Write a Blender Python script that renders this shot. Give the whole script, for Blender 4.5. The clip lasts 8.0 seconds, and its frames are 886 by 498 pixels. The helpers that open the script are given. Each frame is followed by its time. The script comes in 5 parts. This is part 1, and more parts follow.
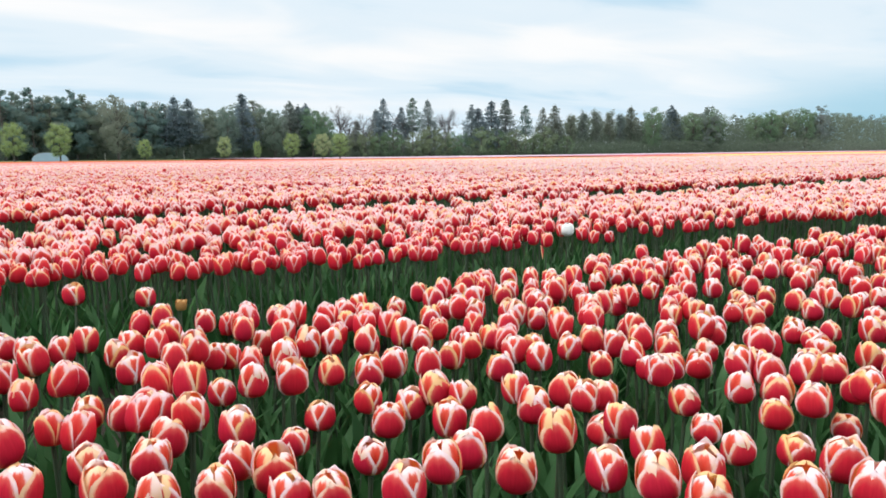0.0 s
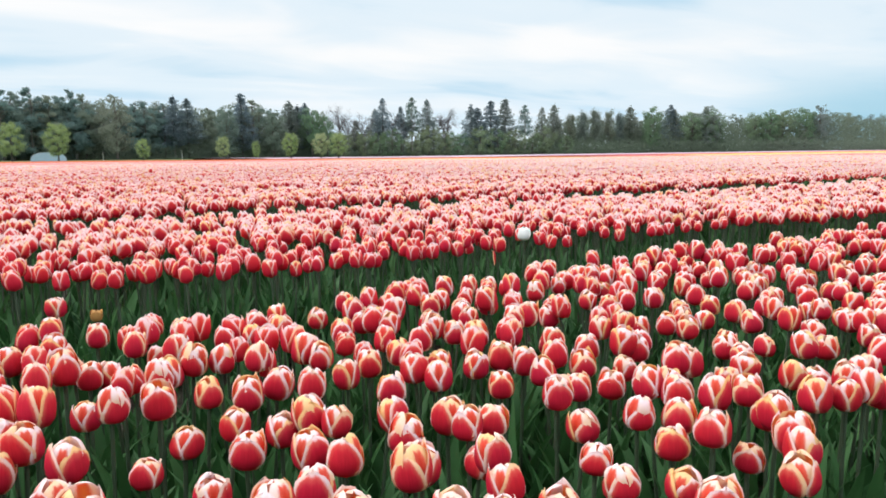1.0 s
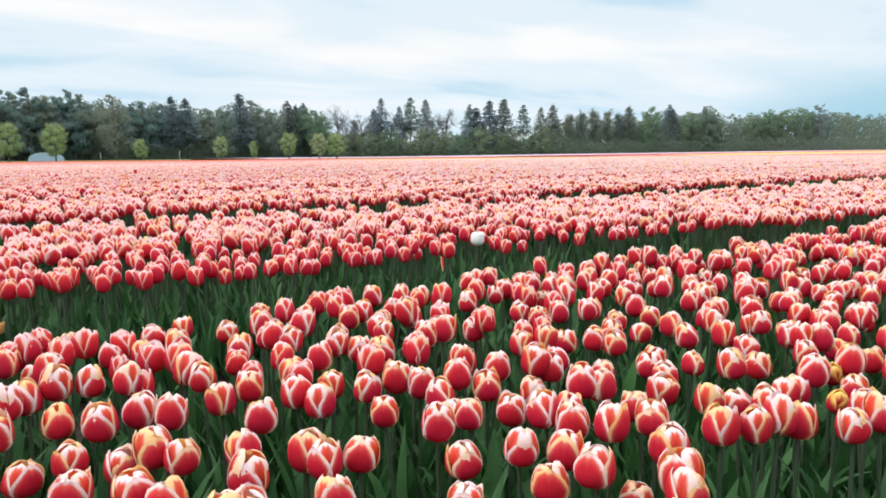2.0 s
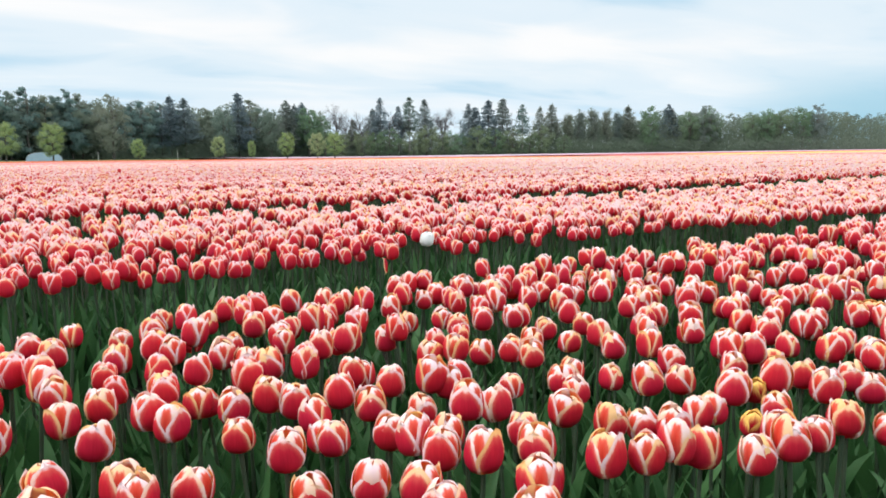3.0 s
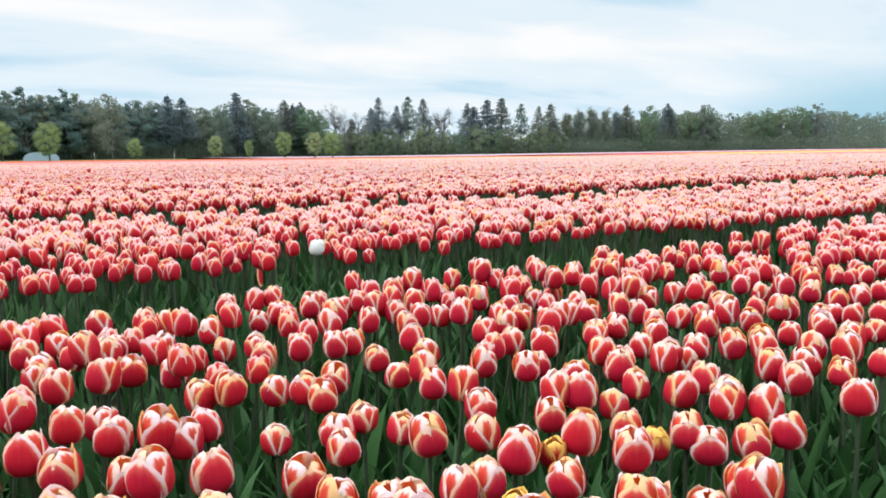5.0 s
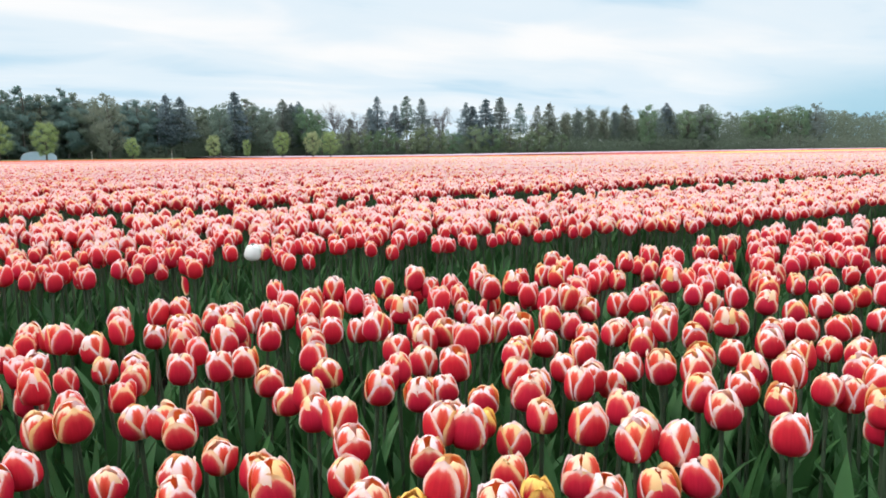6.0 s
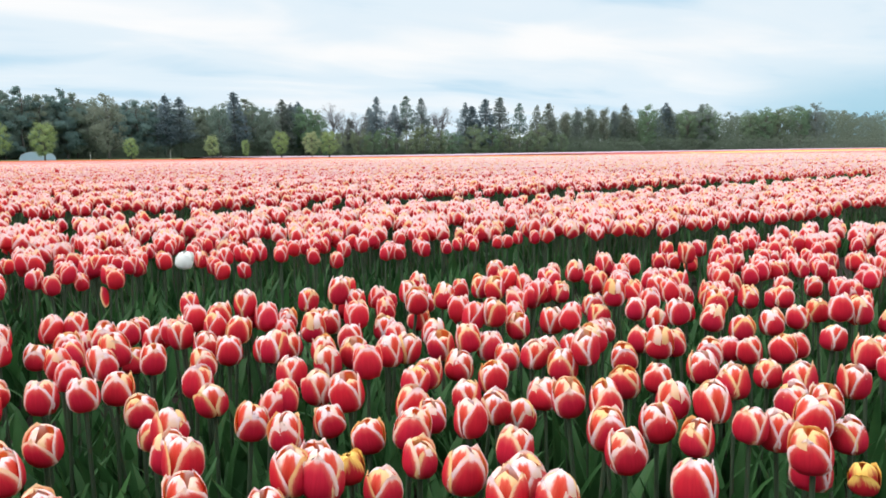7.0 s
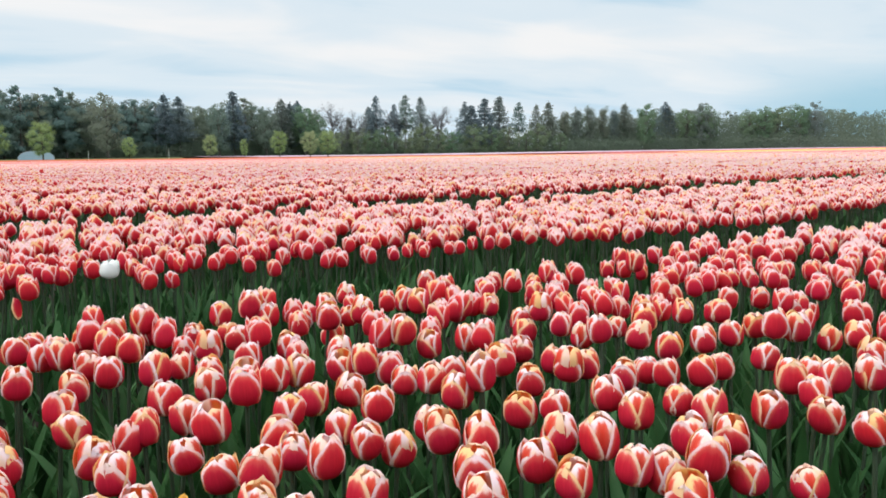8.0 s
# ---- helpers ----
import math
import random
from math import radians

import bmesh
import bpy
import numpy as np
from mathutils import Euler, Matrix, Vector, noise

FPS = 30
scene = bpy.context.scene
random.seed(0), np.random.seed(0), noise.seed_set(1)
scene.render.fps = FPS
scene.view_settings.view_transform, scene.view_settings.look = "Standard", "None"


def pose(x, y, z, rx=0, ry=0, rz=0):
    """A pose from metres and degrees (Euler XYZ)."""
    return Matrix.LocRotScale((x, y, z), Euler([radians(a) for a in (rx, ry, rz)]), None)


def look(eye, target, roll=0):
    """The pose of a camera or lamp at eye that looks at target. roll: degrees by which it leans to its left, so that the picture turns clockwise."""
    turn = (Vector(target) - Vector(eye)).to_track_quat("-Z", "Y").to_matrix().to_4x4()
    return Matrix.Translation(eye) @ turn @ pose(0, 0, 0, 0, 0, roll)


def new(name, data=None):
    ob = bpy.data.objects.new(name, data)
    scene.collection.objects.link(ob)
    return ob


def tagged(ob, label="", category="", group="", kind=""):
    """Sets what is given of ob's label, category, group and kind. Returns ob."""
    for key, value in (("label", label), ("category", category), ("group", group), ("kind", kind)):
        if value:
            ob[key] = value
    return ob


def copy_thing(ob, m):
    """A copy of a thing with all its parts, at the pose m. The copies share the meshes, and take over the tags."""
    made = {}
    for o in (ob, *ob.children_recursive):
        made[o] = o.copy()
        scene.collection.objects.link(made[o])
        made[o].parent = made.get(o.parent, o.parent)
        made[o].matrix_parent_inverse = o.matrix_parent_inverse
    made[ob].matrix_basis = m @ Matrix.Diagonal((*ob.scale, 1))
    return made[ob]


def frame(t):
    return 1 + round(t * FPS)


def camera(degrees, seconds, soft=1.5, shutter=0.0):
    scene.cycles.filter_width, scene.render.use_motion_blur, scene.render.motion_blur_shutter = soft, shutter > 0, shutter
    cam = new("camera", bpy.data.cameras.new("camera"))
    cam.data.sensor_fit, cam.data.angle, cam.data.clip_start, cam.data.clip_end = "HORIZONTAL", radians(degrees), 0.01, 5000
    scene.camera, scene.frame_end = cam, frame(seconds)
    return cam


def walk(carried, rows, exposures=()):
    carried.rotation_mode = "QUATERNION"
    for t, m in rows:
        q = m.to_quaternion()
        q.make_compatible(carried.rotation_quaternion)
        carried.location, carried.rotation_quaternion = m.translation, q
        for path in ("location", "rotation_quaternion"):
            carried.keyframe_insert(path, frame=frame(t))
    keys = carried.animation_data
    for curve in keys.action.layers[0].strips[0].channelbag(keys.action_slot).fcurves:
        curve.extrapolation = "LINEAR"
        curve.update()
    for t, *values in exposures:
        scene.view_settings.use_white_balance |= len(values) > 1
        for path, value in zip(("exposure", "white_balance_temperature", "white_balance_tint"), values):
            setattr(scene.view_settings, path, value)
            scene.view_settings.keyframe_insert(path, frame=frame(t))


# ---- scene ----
cam = camera(61.9, 8.0, soft=1.75)
PATH = [
    (0, (-0.851, -0.995, 0.956), (0.265, 0.645, 0.698), -0.60),
    (0.5, (-0.714, -1.011, 0.963), (0.403, 0.628, 0.705), -0.61),
    (1, (-0.565, -1.033, 0.966), (0.551, 0.606, 0.707), -0.62),
    (1.5, (-0.419, -1.048, 0.976), (0.698, 0.591, 0.717), -0.63),
    (3, (0.048, -1.049, 0.952), (1.167, 0.588, 0.692), -0.66),
    (3.5, (0.194, -1.052, 0.949), (1.313, 0.585, 0.688), -0.67),
    (4, (0.351, -1.049, 0.943), (1.47, 0.588, 0.682), -0.68),
    (4.5, (0.493, -1.053, 0.947), (1.612, 0.584, 0.686), -0.69),
    (6, (0.956, -1.007, 0.941), (2.077, 0.628, 0.678), -0.71),
    (6.5, (1.094, -0.992, 0.942), (2.215, 0.642, 0.678), -0.72),
    (7, (1.246, -0.991, 0.946), (2.367, 0.644, 0.683), -0.73),
    (7.5, (1.383, -1.009, 0.952), (2.504, 0.626, 0.688), -0.74),
    (8, (1.521, -1.019, 0.96), (2.642, 0.615, 0.695), -0.75),
]
walk(cam, [(t, look(eye, target, roll)) for t, eye, target, roll in PATH], [(0, 0.0), (6.9, 0.0), (8, -0.12)])

# ---- world and light ----
SUN_HEIGHT, SUN_TURN = radians(48), radians(300)
world = bpy.data.worlds.new("overcast_sky")
scene.world = world
world.use_nodes = True
wn, wl = world.node_tree.nodes, world.node_tree.links
wn.clear()


def wnode(kind):
    return wn.new(kind)


def wmath(op, a, b=None):
    n = wnode("ShaderNodeMath")
    n.operation = op
    for i, v in enumerate((a, b)):
        if v is None:
            continue
        if isinstance(v, (int, float)):
            n.inputs[i].default_value = v
        else:
            wl.new(v, n.inputs[i])
    return n.outputs[0]


def wramp(fac, stops):
    n = wnode("ShaderNodeValToRGB")
    n.color_ramp.interpolation = "EASE"
    while len(n.color_ramp.elements) < len(stops):
        n.color_ramp.elements.new(0.5)
    for e, (p, c) in zip(n.color_ramp.elements, stops):
        e.position, e.color = p, (*c, 1)
    wl.new(fac, n.inputs[0])
    return n.outputs[0]


def wmix(fac, a, b):
    n = wnode("ShaderNodeMix")
    n.data_type = "RGBA"
    for slot, v in ((0, fac), (6, a), (7, b)):
        if isinstance(v, (int, float)):
            n.inputs[slot].default_value = v
        elif isinstance(v, tuple):
            n.inputs[slot].default_value = (*v, 1)
        else:
            wl.new(v, n.inputs[slot])
    return n.outputs[2]


sky = wnode("ShaderNodeTexSky")
sky.sky_type, sky.sun_disc = "NISHITA", False
sky.sun_elevation, sky.sun_rotation = SUN_HEIGHT, SUN_TURN
clear = wnode("ShaderNodeMix")
clear.data_type, clear.blend_type = "RGBA", "MULTIPLY"
clear.inputs[0].default_value = 1.0
wl.new(sky.outputs[0], clear.inputs[6])
clear.inputs[7].default_value = (0.10, 0.10, 0.10, 1)
# the cloud deck: the direction meets a flat layer, and long soft bands run across it
way = wnode("ShaderNodeTexCoord").outputs["Generated"]
xyz = wnode("ShaderNodeSeparateXYZ")
wl.new(way, xyz.inputs[0])
up = wmath("ADD", wmath("MAXIMUM", xyz.outputs[2], 0.0), 0.10)
deck = wnode("ShaderNodeCombineXYZ")
wl.new(wmath("DIVIDE", xyz.outputs[0], up), deck.inputs[0])
wl.new(wmath("DIVIDE", xyz.outputs[1], up), deck.inputs[1])


def cloud(scale, stretch, turn, detail, warp, shift):
    m = wnode("ShaderNodeMapping")
    m.inputs["Location"].default_value = shift
    m.inputs["Rotation"].default_value = (0, 0, radians(turn))
    m.inputs["Scale"].default_value = (scale, scale * stretch, 1)
    wl.new(deck.outputs[0], m.inputs[0])
    n = wnode("ShaderNodeTexNoise")
    n.inputs["Scale"].default_value = 1.0
    n.inputs["Detail"].default_value = detail
    n.inputs["Roughness"].default_value = 0.5
    n.inputs["Distortion"].default_value = warp
    wl.new(m.outputs[0], n.inputs["Vector"])
    return n.outputs["Fac"]


broad = cloud(0.28, 1.7, 28, 2.0, 0.3, (3.1, 7.4, 0))
fine = cloud(0.8, 1.8, 38, 4.0, 0.5, (0.4, 2.2, 0))
bands = wmath("ADD", wmath("MULTIPLY", broad, 0.64), wmath("MULTIPLY", fine, 0.36))
cover = wramp(bands, [(0.36, (0.54, 0.75, 0.90)), (0.46, (0.79, 0.895, 0.97)), (0.60, (1.0, 1.0, 1.0))])
mixed = wmix(0.93, clear.outputs[2], cover)
# haze brightens the lowest sky a little
low = wramp(xyz.outputs[2], [(0.0, (1, 1, 1)), (0.14, (0, 0, 0))])
hazy = wmix(wmath("MULTIPLY", low, 0.55), mixed, (0.66, 0.84, 0.98))
side = wmath("ADD", wmath("MULTIPLY", xyz.outputs[0], 0.93), wmath("MULTIPLY", xyz.outputs[1], 0.37))
gap = wmath("MULTIPLY", wramp(side, [(0.968, (0, 0, 0)), (1.0, (1, 1, 1))]), wramp(xyz.outputs[2], [(0.03, (1, 1, 1)), (0.12, (0, 0, 0))]))
hazy = wmix(wmath("MULTIPLY", gap, 0.85), hazy, (0.30, 0.60, 0.76))
back = wnode("ShaderNodeBackground")
back.inputs[1].default_value = 1.03
# an overcast sky is brightest overhead
crown_light = wnode("ShaderNodeMapRange")
crown_light.interpolation_type = "SMOOTHSTEP"
wl.new(xyz.outputs[2], crown_light.inputs[0])
for slot, value in ((1, 0.16), (2, 0.85), (3, 1.0), (4, 2.45)):
    crown_light.inputs[slot].default_value = value
bright = wnode("ShaderNodeVectorMath")
bright.operation = "SCALE"
wl.new(hazy, bright.inputs[0])
wl.new(crown_light.outputs[0], bright.inputs["Scale"])
wl.new(bright.outputs[0], back.inputs[0])
wl.new(back.outputs[0], wnode("ShaderNodeOutputWorld").inputs[0])

sun_data = bpy.data.lights.new("sun", "SUN")
sun_data.energy, sun_data.angle, sun_data.color = 2.0, radians(40), (1.0, 0.96, 0.91)
sun = new("sun", sun_data)
sun.matrix_basis = pose(0, 0, 30, 90 - math.degrees(SUN_HEIGHT), 0, 180 - math.degrees(SUN_TURN))


# ---- materials ----
class Shade:
    """A node material with a Principled surface and short ways to add nodes."""

    def __init__(self, name, rough=0.6, metal=0.0, spec=0.5):
        self.mat = bpy.data.materials.new(name)
        self.mat.use_nodes = True
        self.t = self.mat.node_tree
        self.bsdf = self.t.nodes["Principled BSDF"]
        self.out = self.t.nodes["Material Output"]
        self.bsdf.inputs["Roughness"].default_value = rough
        self.bsdf.inputs["Metallic"].default_value = metal
        self.bsdf.inputs["Specular IOR Level"].default_value = spec

    def node(self, kind):
        return self.t.nodes.new(kind)

    def put(self, v, socket):
        if isinstance(v, bpy.types.NodeSocket):
            self.t.links.new(v, socket)
        elif isinstance(v, tuple) and len(v) == 3 and socket.type == "RGBA":
            socket.default_value = (*v, 1)
        else:
            socket.default_value = v

    def math(self, op, a, b=0.0, clamp=False):
        n = self.node("ShaderNodeMath")
        n.operation, n.use_clamp = op, clamp
        self.put(a, n.inputs[0])
        self.put(b, n.inputs[1])
        return n.outputs[0]

    def mix(self, fac, a, b, blend="MIX"):
        n = self.node("ShaderNodeMix")
        n.data_type, n.blend_type = "RGBA", blend
        self.put(fac, n.inputs[0])
        self.put(a, n.inputs[6])
        self.put(b, n.inputs[7])
        return n.outputs[2]

    def step(self, v, lo, hi):
        n = self.node("ShaderNodeMapRange")
        n.interpolation_type = "SMOOTHSTEP"
        self.put(v, n.inputs[0])
        n.inputs[1].default_value, n.inputs[2].default_value = lo, hi
        return n.outputs[0]

    def noise(self, vec, scale, detail=3.0, rough=0.55):
        n = self.node("ShaderNodeTexNoise")
        if vec is not None:
            self.t.links.new(vec, n.inputs["Vector"])
        n.inputs["Scale"].default_value, n.inputs["Detail"].default_value, n.inputs["Roughness"].default_value = scale, detail, rough
        return n.outputs["Fac"]

    def place(self):
        return self.node("ShaderNodeNewGeometry").outputs["Position"]

    def local(self):
        return self.node("ShaderNodeTexCoord").outputs["Object"]

    def petal_map(self):
        n = self.node("ShaderNodeUVMap")
        n.uv_map = "petal"
        return n.outputs[0]

    def scaled(self, vec, s):
        n = self.node("ShaderNodeMapping")
        self.t.links.new(vec, n.inputs[0])
        n.inputs["Scale"].default_value = s
        return n.outputs[0]

    def bump(self, height, strength, distance):
        n = self.node("ShaderNodeBump")
        self.t.links.new(height, n.inputs["Height"])
        n.inputs["Strength"].default_value, n.inputs["Distance"].default_value = strength, distance
        self.t.links.new(n.outputs[0], self.bsdf.inputs["Normal"])

    def colour(self, v):
        self.put(v, self.bsdf.inputs["Base Color"])
        return v

    def through_light(self, colour, share):
        """Thin leaves and petals let part of the light through."""
        tr = self.node("ShaderNodeBsdfTranslucent")
        self.put(colour, tr.inputs[0])
        m = self.node("ShaderNodeMixShader")
        m.inputs[0].default_value = share
        self.t.links.new(self.bsdf.outputs[0], m.inputs[1])
        self.t.links.new(tr.outputs[0], m.inputs[2])
        self.t.links.new(m.outputs[0], self.out.inputs[0])


def petal_paint(name, single):
    """Red petal with a feathered cream margin. single: each plant is an object of its own."""
    s = Shade(name, 0.5, spec=0.18)
    if single:
        chance = s.node("ShaderNodeObjectInfo").outputs["Random"]
    else:
        chance = s.node("ShaderNodeNewGeometry").outputs["Random Per Island"]
    uv = s.petal_map()
    sep = s.node("ShaderNodeSeparateXYZ")
    s.t.links.new(uv, sep.inputs[0])
    u, v = sep.outputs[0], sep.outputs[1]
    within = s.math("GREATER_THAN", u, 3.5)
    u = s.math("SUBTRACT", u, s.math("MULTIPLY", within, 4.0))
    inner = s.math("GREATER_THAN", u, 1.5)
    u = s.math("SUBTRACT", u, s.math("MULTIPLY", inner, 2.0))
    streak = s.noise(s.scaled(uv, (22, 2.5, 1)), 1.0, 3.0)
    patch = s.noise(s.local(), 38.0, 2.0)
    # millimetres to the rim, feathered along the veins
    edge = s.node("ShaderNodeUVMap")
    edge.uv_map = "rim"
    apart = s.node("ShaderNodeSeparateXYZ")
    s.t.links.new(edge.outputs[0], apart.inputs[0])
    rim = s.math("ADD", apart.outputs[0], s.math("MULTIPLY", s.math("SUBTRACT", 1.0, s.step(v, 0.02, 0.45)), 3.5))
    # the inner petals are red only along the middle
    flank = s.math("MULTIPLY", s.math("SUBTRACT", 0.68, s.math("ABSOLUTE", s.math("SUBTRACT", s.math("MULTIPLY", u, 2.0), 1.0))), 20.0)
    rim = s.math("ADD", s.math("MULTIPLY", s.math("SUBTRACT", 1.0, inner), rim), s.math("MULTIPLY", inner, s.math("MINIMUM", rim, flank)))
    rim = s.math("ADD", rim, s.math("MULTIPLY", s.math("SUBTRACT", streak, 0.5), 3.0))
    rim = s.math("ADD", rim, s.math("MULTIPLY", s.math("SUBTRACT", chance, 0.5), 2.2))
    feather = s.noise(s.scaled(uv, (46, 16, 1)), 1.0, 3.0, 0.65)
    rim = s.math("ADD", rim, s.math("MULTIPLY", s.math("SUBTRACT", feather, 0.5), 5.5))
    if single:
        # the tips of the inner petals, folded over the bloom, are cream further down
        rim = s.math("ADD", rim, s.math("MULTIPLY", s.math("SUBTRACT", 0.55, v), 2.0))
        rim = s.math("SUBTRACT", rim, s.math("MULTIPLY", s.math("MULTIPLY", inner, s.step(v, 0.70, 0.95)), 1.5))
    else:
        # duller light over the western beds is put into the colour as narrower margins
        lean = s.node("ShaderNodeSeparateXYZ")
        s.t.links.new(s.place(), lean.inputs[0])
        west_dim = s.step(s.math("SUBTRACT", s.math("MULTIPLY", lean.outputs[1], 0.8), lean.outputs[0]), -6.0, 10.0)
        rim = s.math("ADD", rim, s.math("MULTIPLY", west_dim, 2.5))
        # the cream runs further down from the tip than in from the sides
        rim = s.math("ADD", rim, s.math("MULTIPLY", s.math("SUBTRACT", 0.74, v), 7.5))
    blush = s.math("SUBTRACT", 1.0, s.step(rim, 5.0, 15.0))
    margin = s.math("SUBTRACT", 1.0, s.step(rim, 3.6, 8.0) if single else s.step(rim, 3.3, 8.8))
    other = s.math("FRACT", s.math("MULTIPLY", chance, 7.31))
    third = s.math("FRACT", s.math("MULTIPLY", chance, 23.7))
    red = s.mix(other, (0.65, 0.024, 0.078), (0.72, 0.031, 0.054))
    red = s.mix(s.step(v, 0.10, 0.75), s.mix(0.6, red, (0.46, 0.008, 0.055)), red)
    flame = s.math("MULTIPLY", s.step(v, 0.12, 0.70), s.math("ADD", s.math("MULTIPLY", inner, 0.62 if single else 0.34), s.math("MULTIPLY", third, 0.08 if single else 0.04)))
    red = s.mix(flame, red, (0.86, 0.085, 0.018))
    red = s.mix(s.math("MULTIPLY", s.step(streak, 0.42, 0.70), 0.45), red, s.mix(0.5, red, (0.26, 0.002, 0.022)))
    # the inside is orange, yellow towards the base
    red = s.mix(within, red, s.mix(s.step(v, 0.25, 0.8), (0.98, 0.72, 0.22), (0.97, 0.52, 0.13)))
    cream = s.mix(s.step(third, 0.40 if single else 0.52, 1.10), (0.95, 0.83, 0.85) if single else (0.94, 0.75, 0.77), (0.94, 0.68, 0.30))
    cream = s.mix(s.math("MULTIPLY", s.step(patch, 0.46, 0.68), 0.42 if single else 0.25), cream, (0.92, 0.63, 0.28))
    cream = s.mix(s.math("MULTIPLY", inner, s.math("MULTIPLY", s.math("SUBTRACT", 1.0, s.step(v, 0.45, 0.85)), 0.55)), cream, (0.95, 0.70, 0.33))
    red = s.mix(s.math("MULTIPLY", blush, 0.55), red, (0.86, 0.25, 0.17))
    s.colour(s.mix(margin, red, cream))
    s.bump(streak, 0.25, 0.002)
    # light that has come through a petal is more orange than its face
    s.through_light(s.mix(margin, s.mix(0.5, red, (0.76, 0.085, 0.022)), cream), 0.47)
    return s.mat


def plain_petal(name, a, b):
    s = Shade(name, 0.45, spec=0.35)
    n = s.noise(s.local(), 40.0, 3.0)
    col = s.colour(s.mix(n, a, b))
    s.bump(n, 0.2, 0.002)
    s.through_light(col, 0.22)
    return s.mat


def flushed_petal(name):
    """Yellow petal, red towards the base and along the middle."""
    s = Shade(name, 0.5, spec=0.2)
    uv = s.petal_map()
    sep = s.node("ShaderNodeSeparateXYZ")
    s.t.links.new(uv, sep.inputs[0])
    u = s.math("FRACT", sep.outputs[0])
    side = s.math("MULTIPLY", s.math("ABSOLUTE", s.math("SUBTRACT", u, 0.5)), 2.0)
    streak = s.noise(s.scaled(uv, (24, 3, 1)), 1.0, 3.0)
    k = s.math("ADD", s.math("ADD", sep.outputs[1], s.math("MULTIPLY", side, 0.35)), s.math("MULTIPLY", s.math("SUBTRACT", streak, 0.5), 0.6))
    col = s.colour(s.mix(s.step(k, 0.62, 1.0), (0.50, 0.015, 0.03), (0.90, 0.62, 0.16)))
    s.bump(streak, 0.25, 0.002)
    s.through_light(col, 0.29)
    return s.mat


def leaf_paint(name, dark, light, rough, share, veins=True, single=False, spec=0.14):
    s = Shade(name, rough, spec=spec)
    g = s.node("ShaderNodeObjectInfo").outputs["Random"] if single else s.node("ShaderNodeNewGeometry").outputs["Random Per Island"]
    n = s.noise(s.place(), 9.0, 4.0)
    k = s.math("ADD", s.math("MULTIPLY", g, 0.65), s.math("MULTIPLY", n, 0.45), True)
    col = s.mix(k, dark, light)
    if veins:
        uv = s.petal_map()
        w = s.noise(s.scaled(uv, (26, 1.2, 1)), 1.0, 2.0)
        col = s.mix(s.math("MULTIPLY", w, 0.35), col, s.mix(0.5, col, light))
        s.bump(w, 0.3, 0.002)
    else:
        # some trees are browner than others
        tree = s.node("ShaderNodeObjectInfo").outputs["Random"]
        col = s.mix(s.step(tree, 0.25, 1.0), col, s.mix(0.55, col, (light[1] * 0.92, light[1] * 0.95, light[1] * 0.60)))
    s.colour(col)
    s.through_light(col, share)
    return s.mat


PETAL = petal_paint("tulip_petal_red_cream", True)
PETAL_FIELD = petal_paint("tulip_petal_field", False)
PETAL_WHITE = plain_petal("tulip_petal_white", (0.86, 0.88, 0.84), (0.92, 0.93, 0.91))
PETAL_YELLOW = flushed_petal("tulip_petal_yellow_red")
PETAL_RED = plain_petal("tulip_petal_plain_red", (0.62, 0.02, 0.03), (0.72, 0.05, 0.05))
PETAL_FADED = plain_petal("tulip_petal_faded", (0.42, 0.17, 0.05), (0.74, 0.44, 0.15))
LEAF = leaf_paint("tulip_leaf", (0.010, 0.048, 0.017), (0.062, 0.165, 0.052), 0.46, 0.20, spec=0.20)


def stem_paint():
    s = Shade("tulip_stem", 0.5)
    n = s.noise(s.place(), 30.0, 3.0)
    s.colour(s.mix(n, (0.032, 0.070, 0.034), (0.052, 0.060, 0.040)))
    return s.mat


STEM = stem_paint()


def soil_paint():
    """Dark field soil; rough grass beyond the field."""
    s = Shade("field_soil", 0.95, spec=0.2)
    p = s.place()
    n1, n2, n3 = s.noise(p, 1.3, 5.0), s.noise(p, 22.0, 5.0, 0.65), s.noise(p, 0.06, 4.0)
    soil = s.mix(n2, (0.016, 0.013, 0.010), (0.045, 0.036, 0.027))
    soil = s.mix(s.step(n1, 0.5, 0.7), soil, (0.030, 0.034, 0.018))
    grass = s.mix(n1, (0.030, 0.060, 0.018), (0.075, 0.120, 0.035))
    grass = s.mix(s.step(n3, 0.4, 0.65), grass, (0.060, 0.085, 0.030))
    sep = s.node("ShaderNodeSeparateXYZ")
    s.t.links.new(p, sep.inputs[0])
    outside = s.step(sep.outputs[1], 108.0, 112.0)
    s.colour(s.mix(outside, soil, grass))
    s.bump(n2, 0.8, 0.03)
    return s.mat


SOIL = soil_paint()


